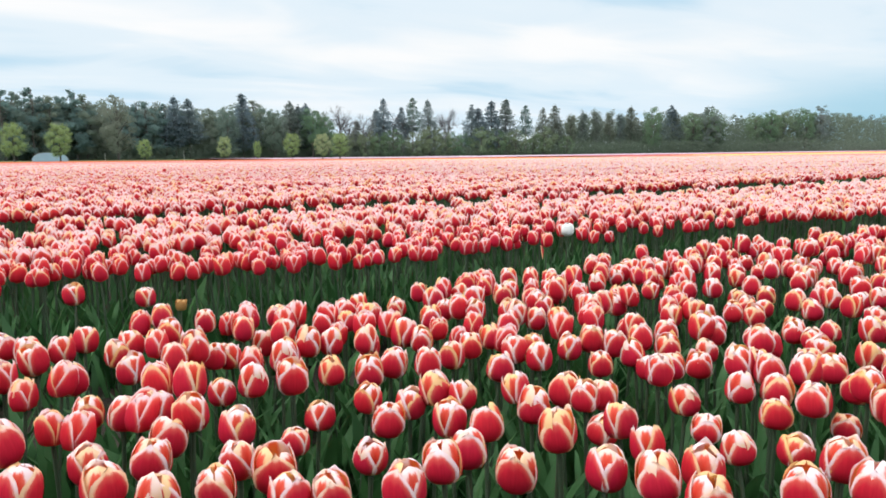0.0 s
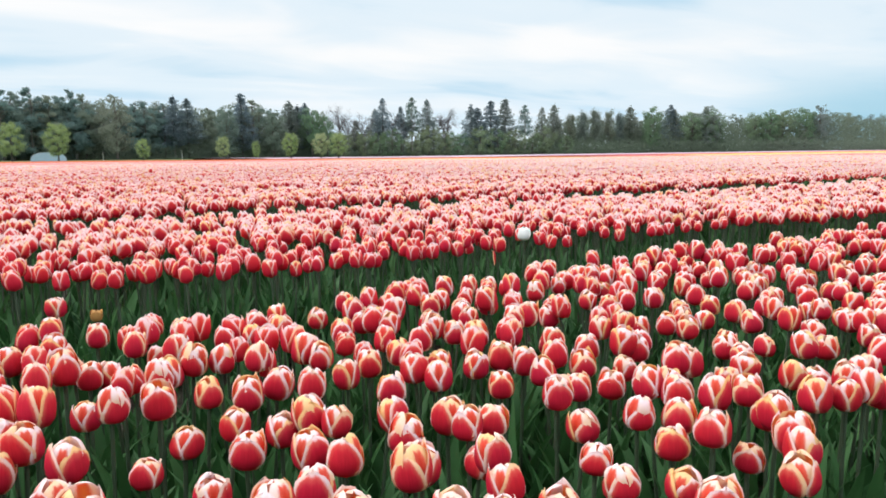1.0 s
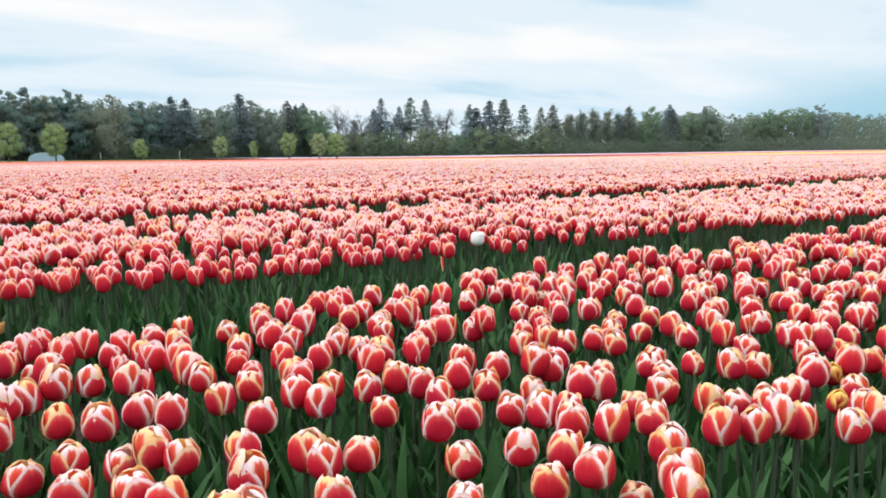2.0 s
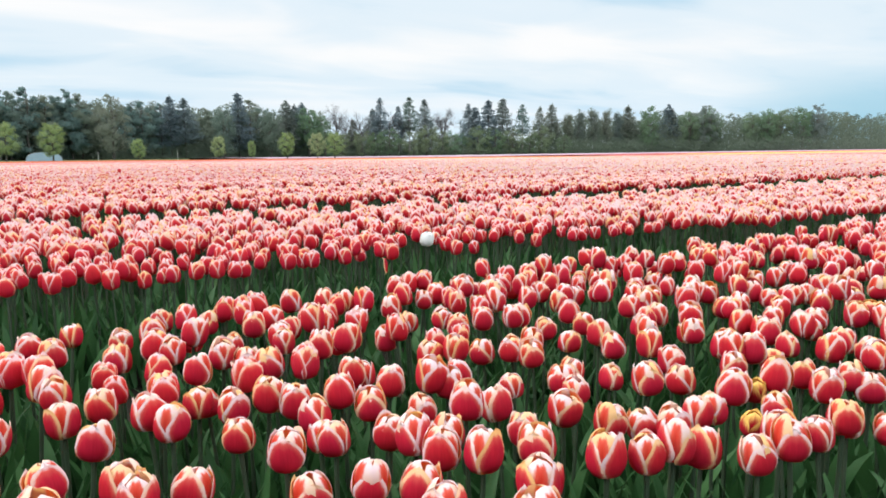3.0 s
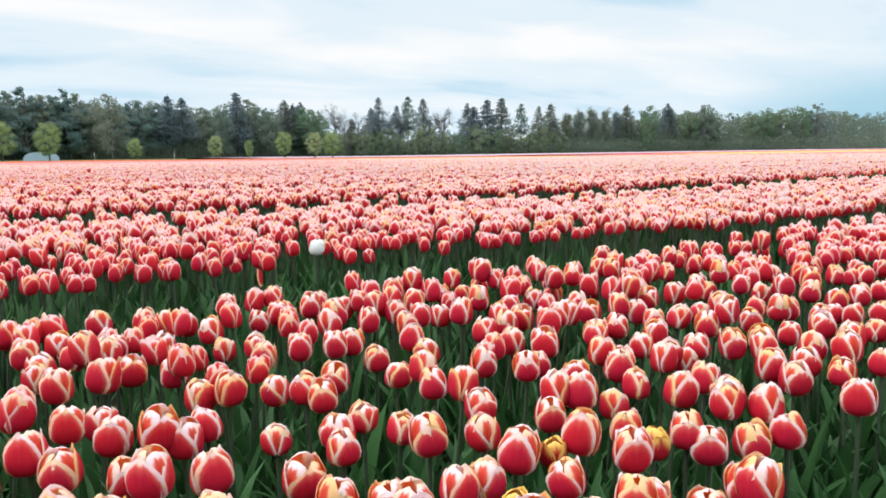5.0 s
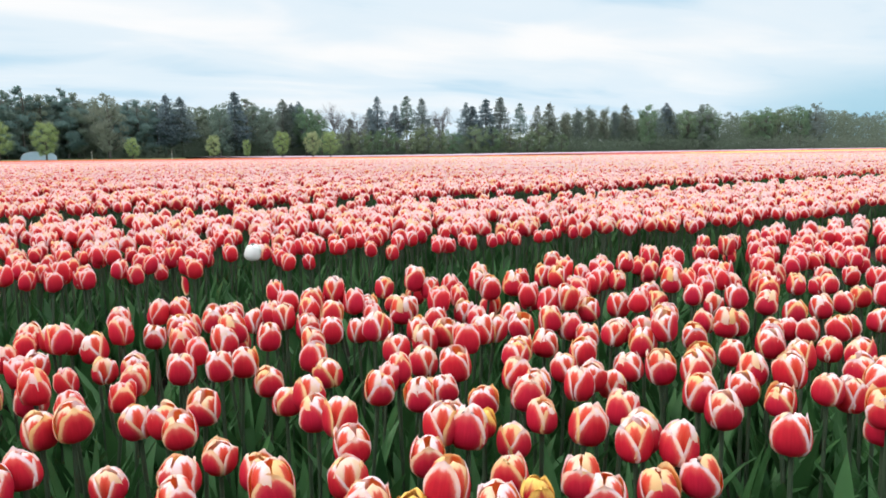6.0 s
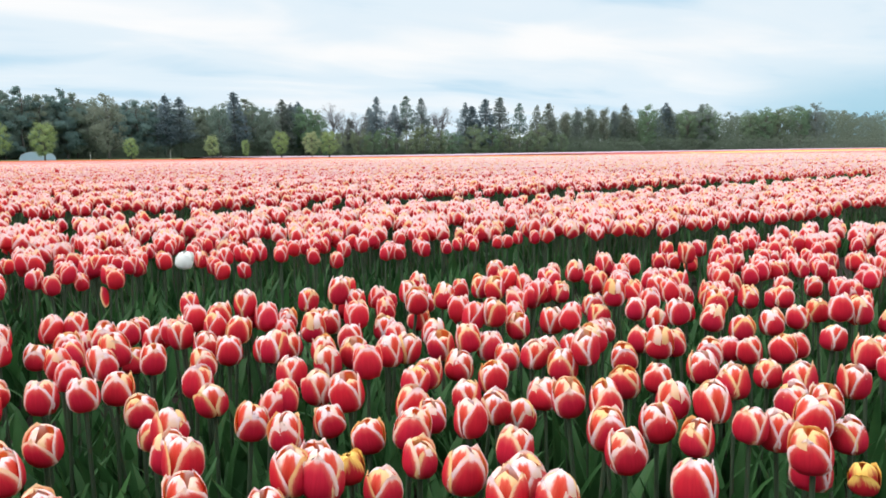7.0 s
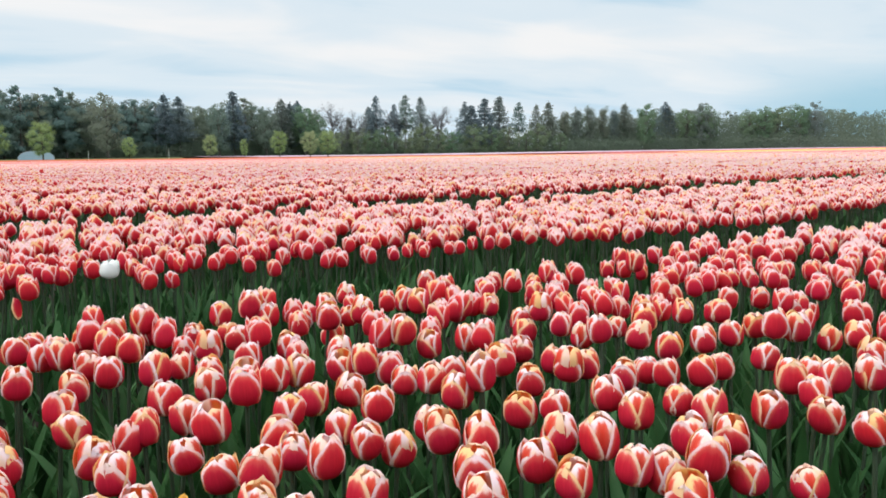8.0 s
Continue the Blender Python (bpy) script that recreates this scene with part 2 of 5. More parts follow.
def canopy_paint(name, deep, mid, pale, shade):
    """Massed blooms far off: cell by cell deep, middle and pale, with the shade of the gaps painted between."""
    s = Shade(name, 0.9, spec=0.03)
    p = s.place()
    vor = s.node("ShaderNodeTexVoronoi")
    vor.inputs["Scale"].default_value = 12.0
    s.t.links.new(p, vor.inputs["Vector"])
    sep = s.node("ShaderNodeSeparateColor")
    s.t.links.new(vor.outputs["Color"], sep.inputs[0])
    n = s.noise(p, 0.35, 4.0)
    col = s.mix(s.step(sep.outputs[0], 0.15, 0.55), deep, mid)
    col = s.mix(s.step(s.math("ADD", sep.outputs[1], s.math("MULTIPLY", s.math("SUBTRACT", n, 0.5), 0.8)), 0.35, 0.8), col, pale)
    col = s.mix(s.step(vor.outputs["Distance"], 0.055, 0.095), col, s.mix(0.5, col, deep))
    # darker dashes painted in as the shade of gaps among the heads
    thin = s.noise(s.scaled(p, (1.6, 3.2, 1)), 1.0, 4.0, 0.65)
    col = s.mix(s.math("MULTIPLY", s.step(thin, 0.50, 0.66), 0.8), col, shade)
    # upwards: green stems, redder bloom sides in the gap-shade tone, then the tops
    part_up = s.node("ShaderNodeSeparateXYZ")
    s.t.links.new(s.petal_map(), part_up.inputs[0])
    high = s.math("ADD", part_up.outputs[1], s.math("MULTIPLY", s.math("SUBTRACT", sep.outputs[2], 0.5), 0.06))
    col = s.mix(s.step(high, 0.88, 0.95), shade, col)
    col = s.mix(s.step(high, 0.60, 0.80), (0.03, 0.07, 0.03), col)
    s.colour(col)
    s.bump(vor.outputs["Distance"], 0.6, 0.03)
    return s.mat


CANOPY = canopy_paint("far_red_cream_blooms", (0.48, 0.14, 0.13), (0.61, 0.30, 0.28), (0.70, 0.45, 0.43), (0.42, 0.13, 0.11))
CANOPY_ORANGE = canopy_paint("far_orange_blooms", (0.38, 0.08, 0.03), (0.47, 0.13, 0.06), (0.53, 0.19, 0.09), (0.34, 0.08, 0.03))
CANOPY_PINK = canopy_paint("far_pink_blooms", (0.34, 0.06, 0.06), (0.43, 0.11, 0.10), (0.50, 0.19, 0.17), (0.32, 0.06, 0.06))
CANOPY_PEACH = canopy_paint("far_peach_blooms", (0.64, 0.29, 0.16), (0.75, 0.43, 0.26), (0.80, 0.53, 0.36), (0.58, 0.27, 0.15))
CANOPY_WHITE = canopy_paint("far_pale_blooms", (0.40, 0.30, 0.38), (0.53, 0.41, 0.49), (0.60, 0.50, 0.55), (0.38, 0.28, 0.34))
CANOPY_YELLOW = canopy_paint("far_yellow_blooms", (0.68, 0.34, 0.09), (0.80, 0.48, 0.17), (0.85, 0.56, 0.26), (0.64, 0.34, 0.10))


def simple(name, a, b, scale, rough=0.7, metal=0.0, bump=0.0):
    s = Shade(name, rough, metal)
    n = s.noise(s.place(), scale, 4.0)
    s.colour(s.mix(n, a, b))
    if bump:
        s.bump(n, 0.5, bump)
    return s.mat


BARK = simple("tree_bark", (0.070, 0.064, 0.058), (0.150, 0.135, 0.118), 6.0, 0.9, bump=0.03)
BIRCH = simple("pale_bark", (0.20, 0.18, 0.16), (0.42, 0.40, 0.37), 3.0, 0.85, bump=0.02)
TWIG = simple("bare_twigs", (0.095, 0.092, 0.098), (0.165, 0.158, 0.160), 2.0, 0.9)
# the wood's distance haze is put into its foliage: paler and bluer than leaves
NEEDLE = leaf_paint("conifer_needles_hazed", (0.128, 0.177, 0.206), (0.217, 0.285, 0.314), 0.6, 0.48, False)
PINE = leaf_paint("pine_needles_hazed", (0.100, 0.169, 0.165), (0.188, 0.279, 0.251), 0.6, 0.48, False)
WOOD_LEAF = leaf_paint("woodland_leaves_hazed", (0.118, 0.176, 0.160), (0.180, 0.246, 0.200), 0.6, 0.48, False)
DULL_LEAF = leaf_paint("budding_twigs_hazed", (0.142, 0.188, 0.186), (0.210, 0.262, 0.238), 0.7, 0.48, False)
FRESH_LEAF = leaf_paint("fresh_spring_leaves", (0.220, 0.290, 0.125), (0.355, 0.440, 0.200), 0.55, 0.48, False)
SHRUB_LEAF = leaf_paint("shrub_leaves_hazed", (0.105, 0.186, 0.115), (0.175, 0.272, 0.158), 0.6, 0.48, False)


# ---- the plan of the field ----
# x runs along the beds; the camera goes along the alley between two beds, near y = -1.0
PITCH, BED = 2.72, 2.05
FIRST = -0.62
FIELD_END = 105.5


def smooth(v, lo, hi):
    t = np.clip((np.asarray(v, float) - lo) / (hi - lo), 0, 1)
    return t * t * (3 - 2 * t)


def ground_z(x, y):
    """Height of the soil: flat along the alley, beds heaped a little, then a slow fall away to the far side."""
    x, y = np.asarray(x, float), np.asarray(y, float)
    heaped = 0.030 * smooth(x, 1.6, 2.6) * (1 - smooth(x, 4.6, 6.5)) * smooth(y, -0.3, 0.4) * (1 - smooth(y, 1.3, 1.7))
    second = 0.055 * smooth(y, 1.3, 1.9) * (1 - 0.7 * smooth(x, 3.8, 5.0) * (1 - smooth(y, 3, 6)))
    return heaped + second + 0.048 * smooth(y, 3, 6) - 0.30 * smooth(y, 20, 90) - 0.0042 * np.clip(x - 5.0, 0, 120) * smooth(y, 15, 80)


def from_path(x, y):
    """Distance in plan to the alley stretch that the camera follows."""
    return np.hypot(x - np.clip(x, -0.85, 1.52), y + 1.0)


def in_wedge(x, y, more=0.6):
    d = y + 1.0
    return (d > -0.2) & (x > -0.85 - more - 0.12 * d) & (x < 1.52 + more + 2.45 * d)


# ---- mesh tools ----
class Piece:
    """Vertices, faces (all of one size), map coordinates a vertex (the third: millimetres to the rim) and a material number a face."""

    def __init__(self, v, f, uv, m=0):
        self.v, self.f, self.uv = np.asarray(v, float), np.asarray(f, int), np.asarray(uv, float)
        if self.uv.shape[1] == 2:
            self.uv = np.column_stack([self.uv, np.zeros(len(self.uv))])
        self.m = np.full(len(self.f), m)


def moved(p, m):
    a = np.array(m)
    q = Piece(p.v @ a[:3, :3].T + a[:3, 3], p.f, p.uv)
    q.m = p.m
    return q


def union(pieces):
    v, f, uv, m, n = [], [], [], [], 0
    for p in pieces:
        v.append(p.v), uv.append(p.uv), f.append(p.f + n), m.append(p.m)
        n += len(p.v)
    q = Piece(np.concatenate(v), np.concatenate(f), np.concatenate(uv))
    q.m = np.concatenate(m)
    return q


def mesh_of(name, p, materials, smooth_faces=True):
    me = bpy.data.meshes.new(name)
    k, n = p.f.shape[1], len(p.f)
    me.vertices.add(len(p.v))
    me.vertices.foreach_set("co", p.v.astype(np.float32).ravel())
    me.loops.add(n * k)
    me.loops.foreach_set("vertex_index", p.f.astype(np.int32).ravel())
    me.polygons.add(n)
    me.polygons.foreach_set("loop_start", np.arange(0, n * k, k, dtype=np.int32))
    me.polygons.foreach_set("material_index", p.m.astype(np.int32))
    me.update(calc_edges=True)
    me.polygons.foreach_set("use_smooth", np.full(n, smooth_faces))
    layer = me.uv_layers.new(name="petal")
    layer.data.foreach_set("uv", p.uv[p.f.ravel(), :2].astype(np.float32).ravel())
    if p.uv[:, 2].any():
        layer = me.uv_layers.new(name="rim")
        layer.data.foreach_set("uv", p.uv[p.f.ravel()][:, [2, 2]].astype(np.float32).ravel())
    for mat in materials:
        me.materials.append(mat)
    me.validate()
    return me


def part(name, p, material, parent, label="", smooth_faces=True):
    ob = new(name, mesh_of(name, p, [material], smooth_faces))
    ob.parent = parent
    return tagged(ob, label)


def scattered(name, kinds, which, places, turns, sizes, leans, materials):
    """Many pieces joined into one mesh. kinds: pieces; which: number of the kind; turns in radians; leans: (n, 2) small slopes."""
    v, f, uv, m, n = [], [], [], [], 0
    for i, p in enumerate(kinds):
        at = np.nonzero(which == i)[0]
        if not len(at):
            continue
        c, s = np.cos(turns[at])[:, None], np.sin(turns[at])[:, None]
        x = (p.v[:, 0] * c - p.v[:, 1] * s) * sizes[at, None]
        y = (p.v[:, 0] * s + p.v[:, 1] * c) * sizes[at, None]
        z = p.v[:, 2] * sizes[at, None]
        x, y = x + z * leans[at, :1] + places[at, :1], y + z * leans[at, 1:] + places[at, 1:2]
        v.append(np.stack([x, y, z + places[at, 2:]], 2).reshape(-1, 3))
        f.append((p.f[None] + (n + np.arange(len(at)) * len(p.v))[:, None, None]).reshape(-1, p.f.shape[1]))
        uv.append(np.tile(p.uv, (len(at), 1)))
        m.append(np.tile(p.m, len(at)))
        n += len(at) * len(p.v)
    q = Piece(np.concatenate(v), np.concatenate(f), np.concatenate(uv))
    q.m = np.concatenate(m)
    return new(name, mesh_of(name, q, materials))


def grid_faces(rows, cols, closed=False):
    f = []
    for i in range(rows - 1):
        for j in range(cols if closed else cols - 1):
            b = (j + 1) % cols
            f.append((i * cols + j, i * cols + b, (i + 1) * cols + b, (i + 1) * cols + j))
    return f


def tube(points, radii, sides, m=0):
    """A tapered tube along the points."""
    v, uv = [], []
    pts = [Vector(q) for q in points]
    for i, q in enumerate(pts):
        d = (pts[min(i + 1, len(pts) - 1)] - pts[max(i - 1, 0)]).normalized()
        a = d.orthogonal().normalized() if abs(d.z) < 0.9 else Vector((1, 0, 0))
        a = (a - d * a.dot(d)).normalized()
        b = d.cross(a)
        for j in range(sides):
            t = 2 * math.pi * j / sides
            v.append(q + (a * math.cos(t) + b * math.sin(t)) * radii[i])
            uv.append((j / sides, i / (len(pts) - 1)))
    return Piece([tuple(q) for q in v], grid_faces(len(pts), sides, True), uv, m)


# ---- the ground ----
def ground_sheet():
    xs = np.concatenate([np.linspace(-2500, -60, 12), np.linspace(-40, -5, 36), np.linspace(-4, 9, 53), np.linspace(10, 40, 31), np.linspace(60, 3000, 14)])
    ys = np.concatenate([np.linspace(-2500, -60, 12), np.linspace(-40, 20, 121), np.linspace(22, 130, 40), np.linspace(160, 3000, 14)])
    gx, gy = np.meshgrid(xs, ys)
    gz = ground_z(gx, gy)
    rut = np.array([[noise.noise(Vector((x * 1.9, y * 1.9, 0))) for x in xs] for y in ys])
    near = (np.abs(gx) < 45) & (gy > -45) & (gy < 25)
    gz = gz + np.where(near, 0.012 * rut, 0) - 0.004
    v = np.stack([gx, gy, gz], 2).reshape(-1, 3)
    p = Piece(v, grid_faces(len(ys), len(xs)), v[:, :2])
    return tagged(new("ground", mesh_of("ground", p, [SOIL])), "flat field of dark soil with rough grass beyond", "ground", kind="structure")


ground_sheet()


# ---- tulips ----
PROFILE = ((0.0, 0.10, 0.0), (0.08, 0.52, 0.03), (0.20, 0.85, 0.13), (0.36, 1.0, 0.31), (0.55, 1.0, 0.53), (0.74, 0.91, 0.76), (0.88, 0.75, 0.91), (1.0, 0.57, 1.0))
FOLDED = ((0.0, 0.10, 0.0), (0.08, 0.50, 0.03), (0.20, 0.77, 0.13), (0.36, 0.87, 0.32), (0.55, 0.90, 0.54), (0.70, 0.84, 0.73), (0.82, 0.68, 0.88), (0.92, 0.46, 0.97), (1.0, 0.24, 1.0))
OUTLINE = ((0.0, 0.50), (0.10, 0.84), (0.25, 1.0), (0.38, 1.0), (0.55, 0.91), (0.70, 0.78), (0.82, 0.62), (0.92, 0.38), (1.0, 0.06))
BROAD = ((0.0, 0.50), (0.10, 0.84), (0.25, 1.0), (0.45, 1.0), (0.64, 1.0), (0.82, 0.97), (0.92, 0.88), (0.97, 0.66), (1.0, 0.20))


def along(line, at, k=1):
    return np.interp(at, [q[0] for q in line], [q[k] for q in line])


def petal(rng, turn, inner, rows, cols, radius=0.034, high=0.078, opened=0.0, thick=0.0, m=0):
    """One cupped petal, round a bloom whose base is at the origin. Inner petals have their map shifted by two, inner faces by four."""
    vs = 1 - (1 - np.linspace(0, 1, rows)) ** (1.2 if rows > 6 else 1.0)
    line, shape = (FOLDED, BROAD) if inner else (PROFILE, OUTLINE)
    grow = rng.uniform(0.93, 1.06) if inner else rng.uniform(0.88, 1.07)
    spread = opened * (0.5 if inner else 1.0) + (rng.uniform(-0.06, 0.06) if inner else rng.uniform(-0.08, 0.12))
    curl, flare = rng.uniform(-0.02, 0.09), 0.0 if inner else rng.choice((0.0, 1.0, 2.5, 4.5))
    twist = rng.uniform(-0.35, 0.35)
    half = radians(rng.uniform(57, 64) if inner else rng.uniform(58, 70))
    blunt = 0.0 if rows > 6 else 0.26
    wave, deep = rng.uniform(0, 6.28), rng.uniform(0.03, 0.10)
    us = np.linspace(-1, 1, cols)

    def reach(t):
        return along(line, t) + spread * t ** 2 + flare * np.maximum(0.0, t - 0.8) ** 2

    # the outline laid flat, to know how far each place is from the rim
    ts = np.linspace(0.0, 1.0, 60)
    edge_r, edge_z = radius * reach(ts), high * grow * along(line, ts, 2)
    run = np.concatenate([[0], np.cumsum(np.hypot(np.diff(edge_r), np.diff(edge_z)))])
    edge = edge_r * half * np.maximum(along(shape, ts), blunt * (ts > 0.9))
    v, uv = [], []
    for t in vs:
        wide = max(float(along(shape, t)), blunt if t > 0.9 else 0.0)
        far = float(reach(t))
        for u in us:
            a = turn + u * half * wide * (1 + deep * math.sin(7 * t + wave + 2 * u)) + twist * max(0.0, t - 0.35)
            # the rim stands off a little, the middle rib is creased
            r = radius * far * (1 + ((0.0 if inner else 0.055) + curl * t * (0.5 if inner else 1.0)) * abs(u) ** 2 - 0.03 * (1 - abs(u)) * t)
            z = high * grow * (float(along(line, t, 2)) + (0.02 if inner else 0.0)) - 0.10 * high * u * u * max(0.0, t - 0.5)
            z += 0.045 * high * u * u * t * math.sin(11 * t + 3 * u + wave)
            r *= 1 + 0.035 * u * u * t * math.sin(13 * t + 2 * u + 2 * wave)
            flat, up = radius * far * half * wide * u, float(np.interp(t, ts, run))
            rim = min(np.hypot(edge - flat, run - up).min(), np.hypot(edge + flat, run - up).min(), (run[-1] - up) * 0.46 + abs(flat) * 0.25)
            if cols == 2:
                rim = (run[-1] - up) * 0.22
            elif abs(u) > 0.999 or t > 0.999:
                rim = 0.0
            v.append((r * math.cos(a), r * math.sin(a), z))
            uv.append(((u + 1) / 2 + (2 if inner else 0), t, 1000 * rim * 0.0335 / radius))
    p = Piece(v, grid_faces(rows, cols), uv, m)
    if not thick:
        return p
    # the inner face, set in by the petal's thickness and meeting the outer one at the rim
    lay = np.outer(np.interp(vs, [0, 0.9, 1], [1, 1, 0]), 1 - us ** 6).ravel()
    flat = np.hypot(p.v[:, 0], p.v[:, 1]) + 1e-6
    q = p.v.copy()
    q[:, :2] *= (1 - thick * lay / flat)[:, None]
    return union([p, Piece(q, p.f[:, ::-1], p.uv + np.array((4.0, 0.0, 0.0)), m)])


def leaf(rng, turn, length, width, rows=8, cols=3, m=0):
    """A long channelled leaf that rises from the ground and bends over."""
    lean, bend = rng.uniform(0.10, 0.35), rng.uniform(0.2, 1.1)
    twist = rng.uniform(-0.5, 0.5)
    v, uv = [], []
    x, z, a = 0.004, 0.0, lean
    for i in range(rows):
        t = i / (rows - 1)
        wide = width * math.sin(math.pi * min(1, 0.16 + 0.84 * t) ** 0.9) ** 0.8 if t < 1 else 0.0
        for u in np.linspace(-1, 1, cols):
            fold = abs(u) * wide * 0.35
            s = u * wide
            tx, ty = x - math.cos(a) * fold * 0.6, s * math.cos(twist * t)
            tz = z + fold * 0.5 + s * math.sin(twist * t)
            v.append((tx * math.cos(turn) - ty * math.sin(turn), tx * math.sin(turn) + ty * math.cos(turn), tz))
            uv.append(((u + 1) / 2, t))
        step = length / (rows - 1)
        x, z, a = x + math.sin(a) * step, z + math.cos(a) * step, a + bend * t * 3.0 / rows
    return Piece(v, grid_faces(rows, cols), uv, m)


STEM_TOP = 0.408


def tulip_parts(rng, fine=True, opened=None, bulk=1.0, tall=1.07):
    """Petals, stem and leaves of one plant, the stem's foot at the origin."""
    if opened is None:
        opened = rng.choice((-0.08, -0.05, -0.02, 0.02, 0.10))
    size = bulk * rng.uniform(0.91, 1.09)
    rows, cols = (9, 7) if fine else (7, 5)
    bow = Vector((rng.uniform(-0.007, 0.007), rng.uniform(-0.007, 0.007), 0))
    pts = [(0, 0, -0.01), (bow.x * 0.5, bow.y * 0.5, 0.14), (bow.x, bow.y, 0.28), (bow.x * 0.8, bow.y * 0.8, STEM_TOP + 0.006)]
    base = Matrix.Translation((bow.x * 0.8, bow.y * 0.8, STEM_TOP)) @ pose(0, 0, 0, rng.uniform(-7, 7), rng.uniform(-7, 7), rng.uniform(0, 360))
    petals = []
    for k in range(6):
        inner = k % 2 == 1
        p = petal(rng, k * math.pi / 3 + rng.uniform(-0.1, 0.1), inner, rows, cols, 0.0325 * size, 0.0690 * tall * size * rng.uniform(0.97, 1.03), opened, 0.0011 if fine else 0.0)
        petals.append(moved(p, base))
    stem = tube(pts, (0.0055, 0.005, 0.0045, 0.0048), 6 if fine else 4)
    leaves = []
    first = rng.uniform(0, 6.28)
    for k in range(4):
        leaves.append(leaf(rng, first + k * 1.7 + rng.uniform(-0.4, 0.4), rng.uniform(0.22, 0.39), rng.uniform(0.010, 0.025), 8 if fine else 5, 5 if fine else 3))
    return petals, stem, leaves


def numbered(p, m):
    p.m = np.full(len(p.f), m)
    return p


def field_kind(rng, fine):
    petals, stem, leaves = tulip_parts(rng, fine, None, 0.92, 1.20)
    return union([numbered(p, 0) for p in petals] + [numbered(stem, 1)] + [numbered(q, 2) for q in leaves])


def middle_kind(rng):
    """A plant some metres off: the same build with fewer faces."""
    out, size = [], rng.uniform(0.93, 1.08)
    opened = rng.choice((0.02, 0.07, 0.13))
    base = pose(0, 0, STEM_TOP, rng.uniform(-7, 7), rng.uniform(-7, 7), rng.uniform(0, 360))
    for k in range(6):
        out.append(numbered(moved(petal(rng, k * math.pi / 3, k % 2 == 1, 4, 3, 0.040 * size, 0.090 * size, opened), base), 0))
    out.append(numbered(tube([(0, 0, 0), (0, 0, STEM_TOP)], (0.005, 0.005), 3), 1))
    for k in range(2):
        out.append(numbered(leaf(rng, rng.uniform(0, 6.28), rng.uniform(0.24, 0.36), rng.uniform(0.022, 0.036), 4, 2), 2))
    return union(out)


def distant_kind(rng, cols, leafy):
    """A plant far off: three broad petals on a stem."""
    out, size = [], rng.uniform(0.95, 1.1)
    for k in range(3):
        out.append(numbered(moved(petal(rng, k * math.pi / 1.5, False, 3, cols, 0.044 * size, 0.094 * size, 0.06), pose(0, 0, STEM_TOP)), 0))
    if leafy:
        out.append(numbered(leaf(rng, rng.uniform(0, 6.28), 0.34, 0.035, 3, 2), 2))
    return union(out)


def speck_kind(rng, leafy=False):
    """A plant very far off: three cupped petals, with a leaf where its side can be seen."""
    out, size = [], rng.uniform(0.9, 1.15)
    for k in range(3):
        out.append(numbered(moved(petal(rng, k * math.pi / 1.5, False, 3, 2, 0.052 * size, 0.10 * size, -0.42 if leafy else 0.06), pose(0, 0, STEM_TOP - 0.02)), 0))
    for k in range(2 if leafy else 0):
        out.append(numbered(leaf(rng, rng.uniform(0, 6.28), 0.40, 0.042, 3, 2), 2))
    return union(out)


rng = random.Random(7)
TULIP_LABEL = "red tulip with cream petal margins on a slim stem"


def tulip_thing(rng, petal_mat=PETAL, opened=None, bulk=1.0):
    root = new("tulip")
    root.empty_display_size = 0.05
    petals, stem, leaves = tulip_parts(rng, True, opened, bulk)
    for p in petals:
        part("petal", p, petal_mat, root)
    part("stem", stem, STEM, root, "dark green stem")
    for q in leaves:
        part("leaf", q, LEAF, root, "long blue-green leaf")
    return root


def bed_edges(k):
    y = FIRST + k * PITCH
    return y, y + BED


def strewn(seed, per_m2, region, gap):
    """Random plants in the beds of a region, no two closer than gap."""
    r = np.random.RandomState(seed)
    cells, out = {}, []
    x0, x1, y0, y1 = region
    count = int((x1 - x0) * (y1 - y0) * per_m2 * 1.35)
    for x, y in zip(r.uniform(x0, x1, count), r.uniform(y0, y1, count)):
        k = math.floor((y - FIRST) / PITCH)
        inside = y - FIRST - k * PITCH
        if inside > PITCH - 0.3:
            k, inside = k + 1, inside - PITCH
        ragged = 0.09 * noise.noise(Vector((x * 2.3, k * 9.0, 1)))
        # the near bed is a little narrower, and the next one starts closer to it
        late = -0.23 + 0.16 * (1 - float(smooth(x, -0.5, 0.4))) if k == 1 else 0.0
        short = 0.15 + 0.10 * float(smooth(x, 1.9, 2.6)) if k == 0 else 0.0
        if inside > BED - short + ragged or inside < late - ragged:
            continue
        c = (int(x // gap), int(y // gap))
        if any((x - a) ** 2 + (y - b) ** 2 < gap * gap for i in (-1, 0, 1) for j in (-1, 0, 1) for a, b in cells.get((c[0] + i, c[1] + j), ())):
            continue
        cells.setdefault(c, []).append((x, y))
        out.append((x, y))
    return np.array(out)


PLANTS = []


def stretch(*places):
    """The plants of one stretch of the bed: x, y and the height of the bloom's middle."""
    PLANTS.extend(places)


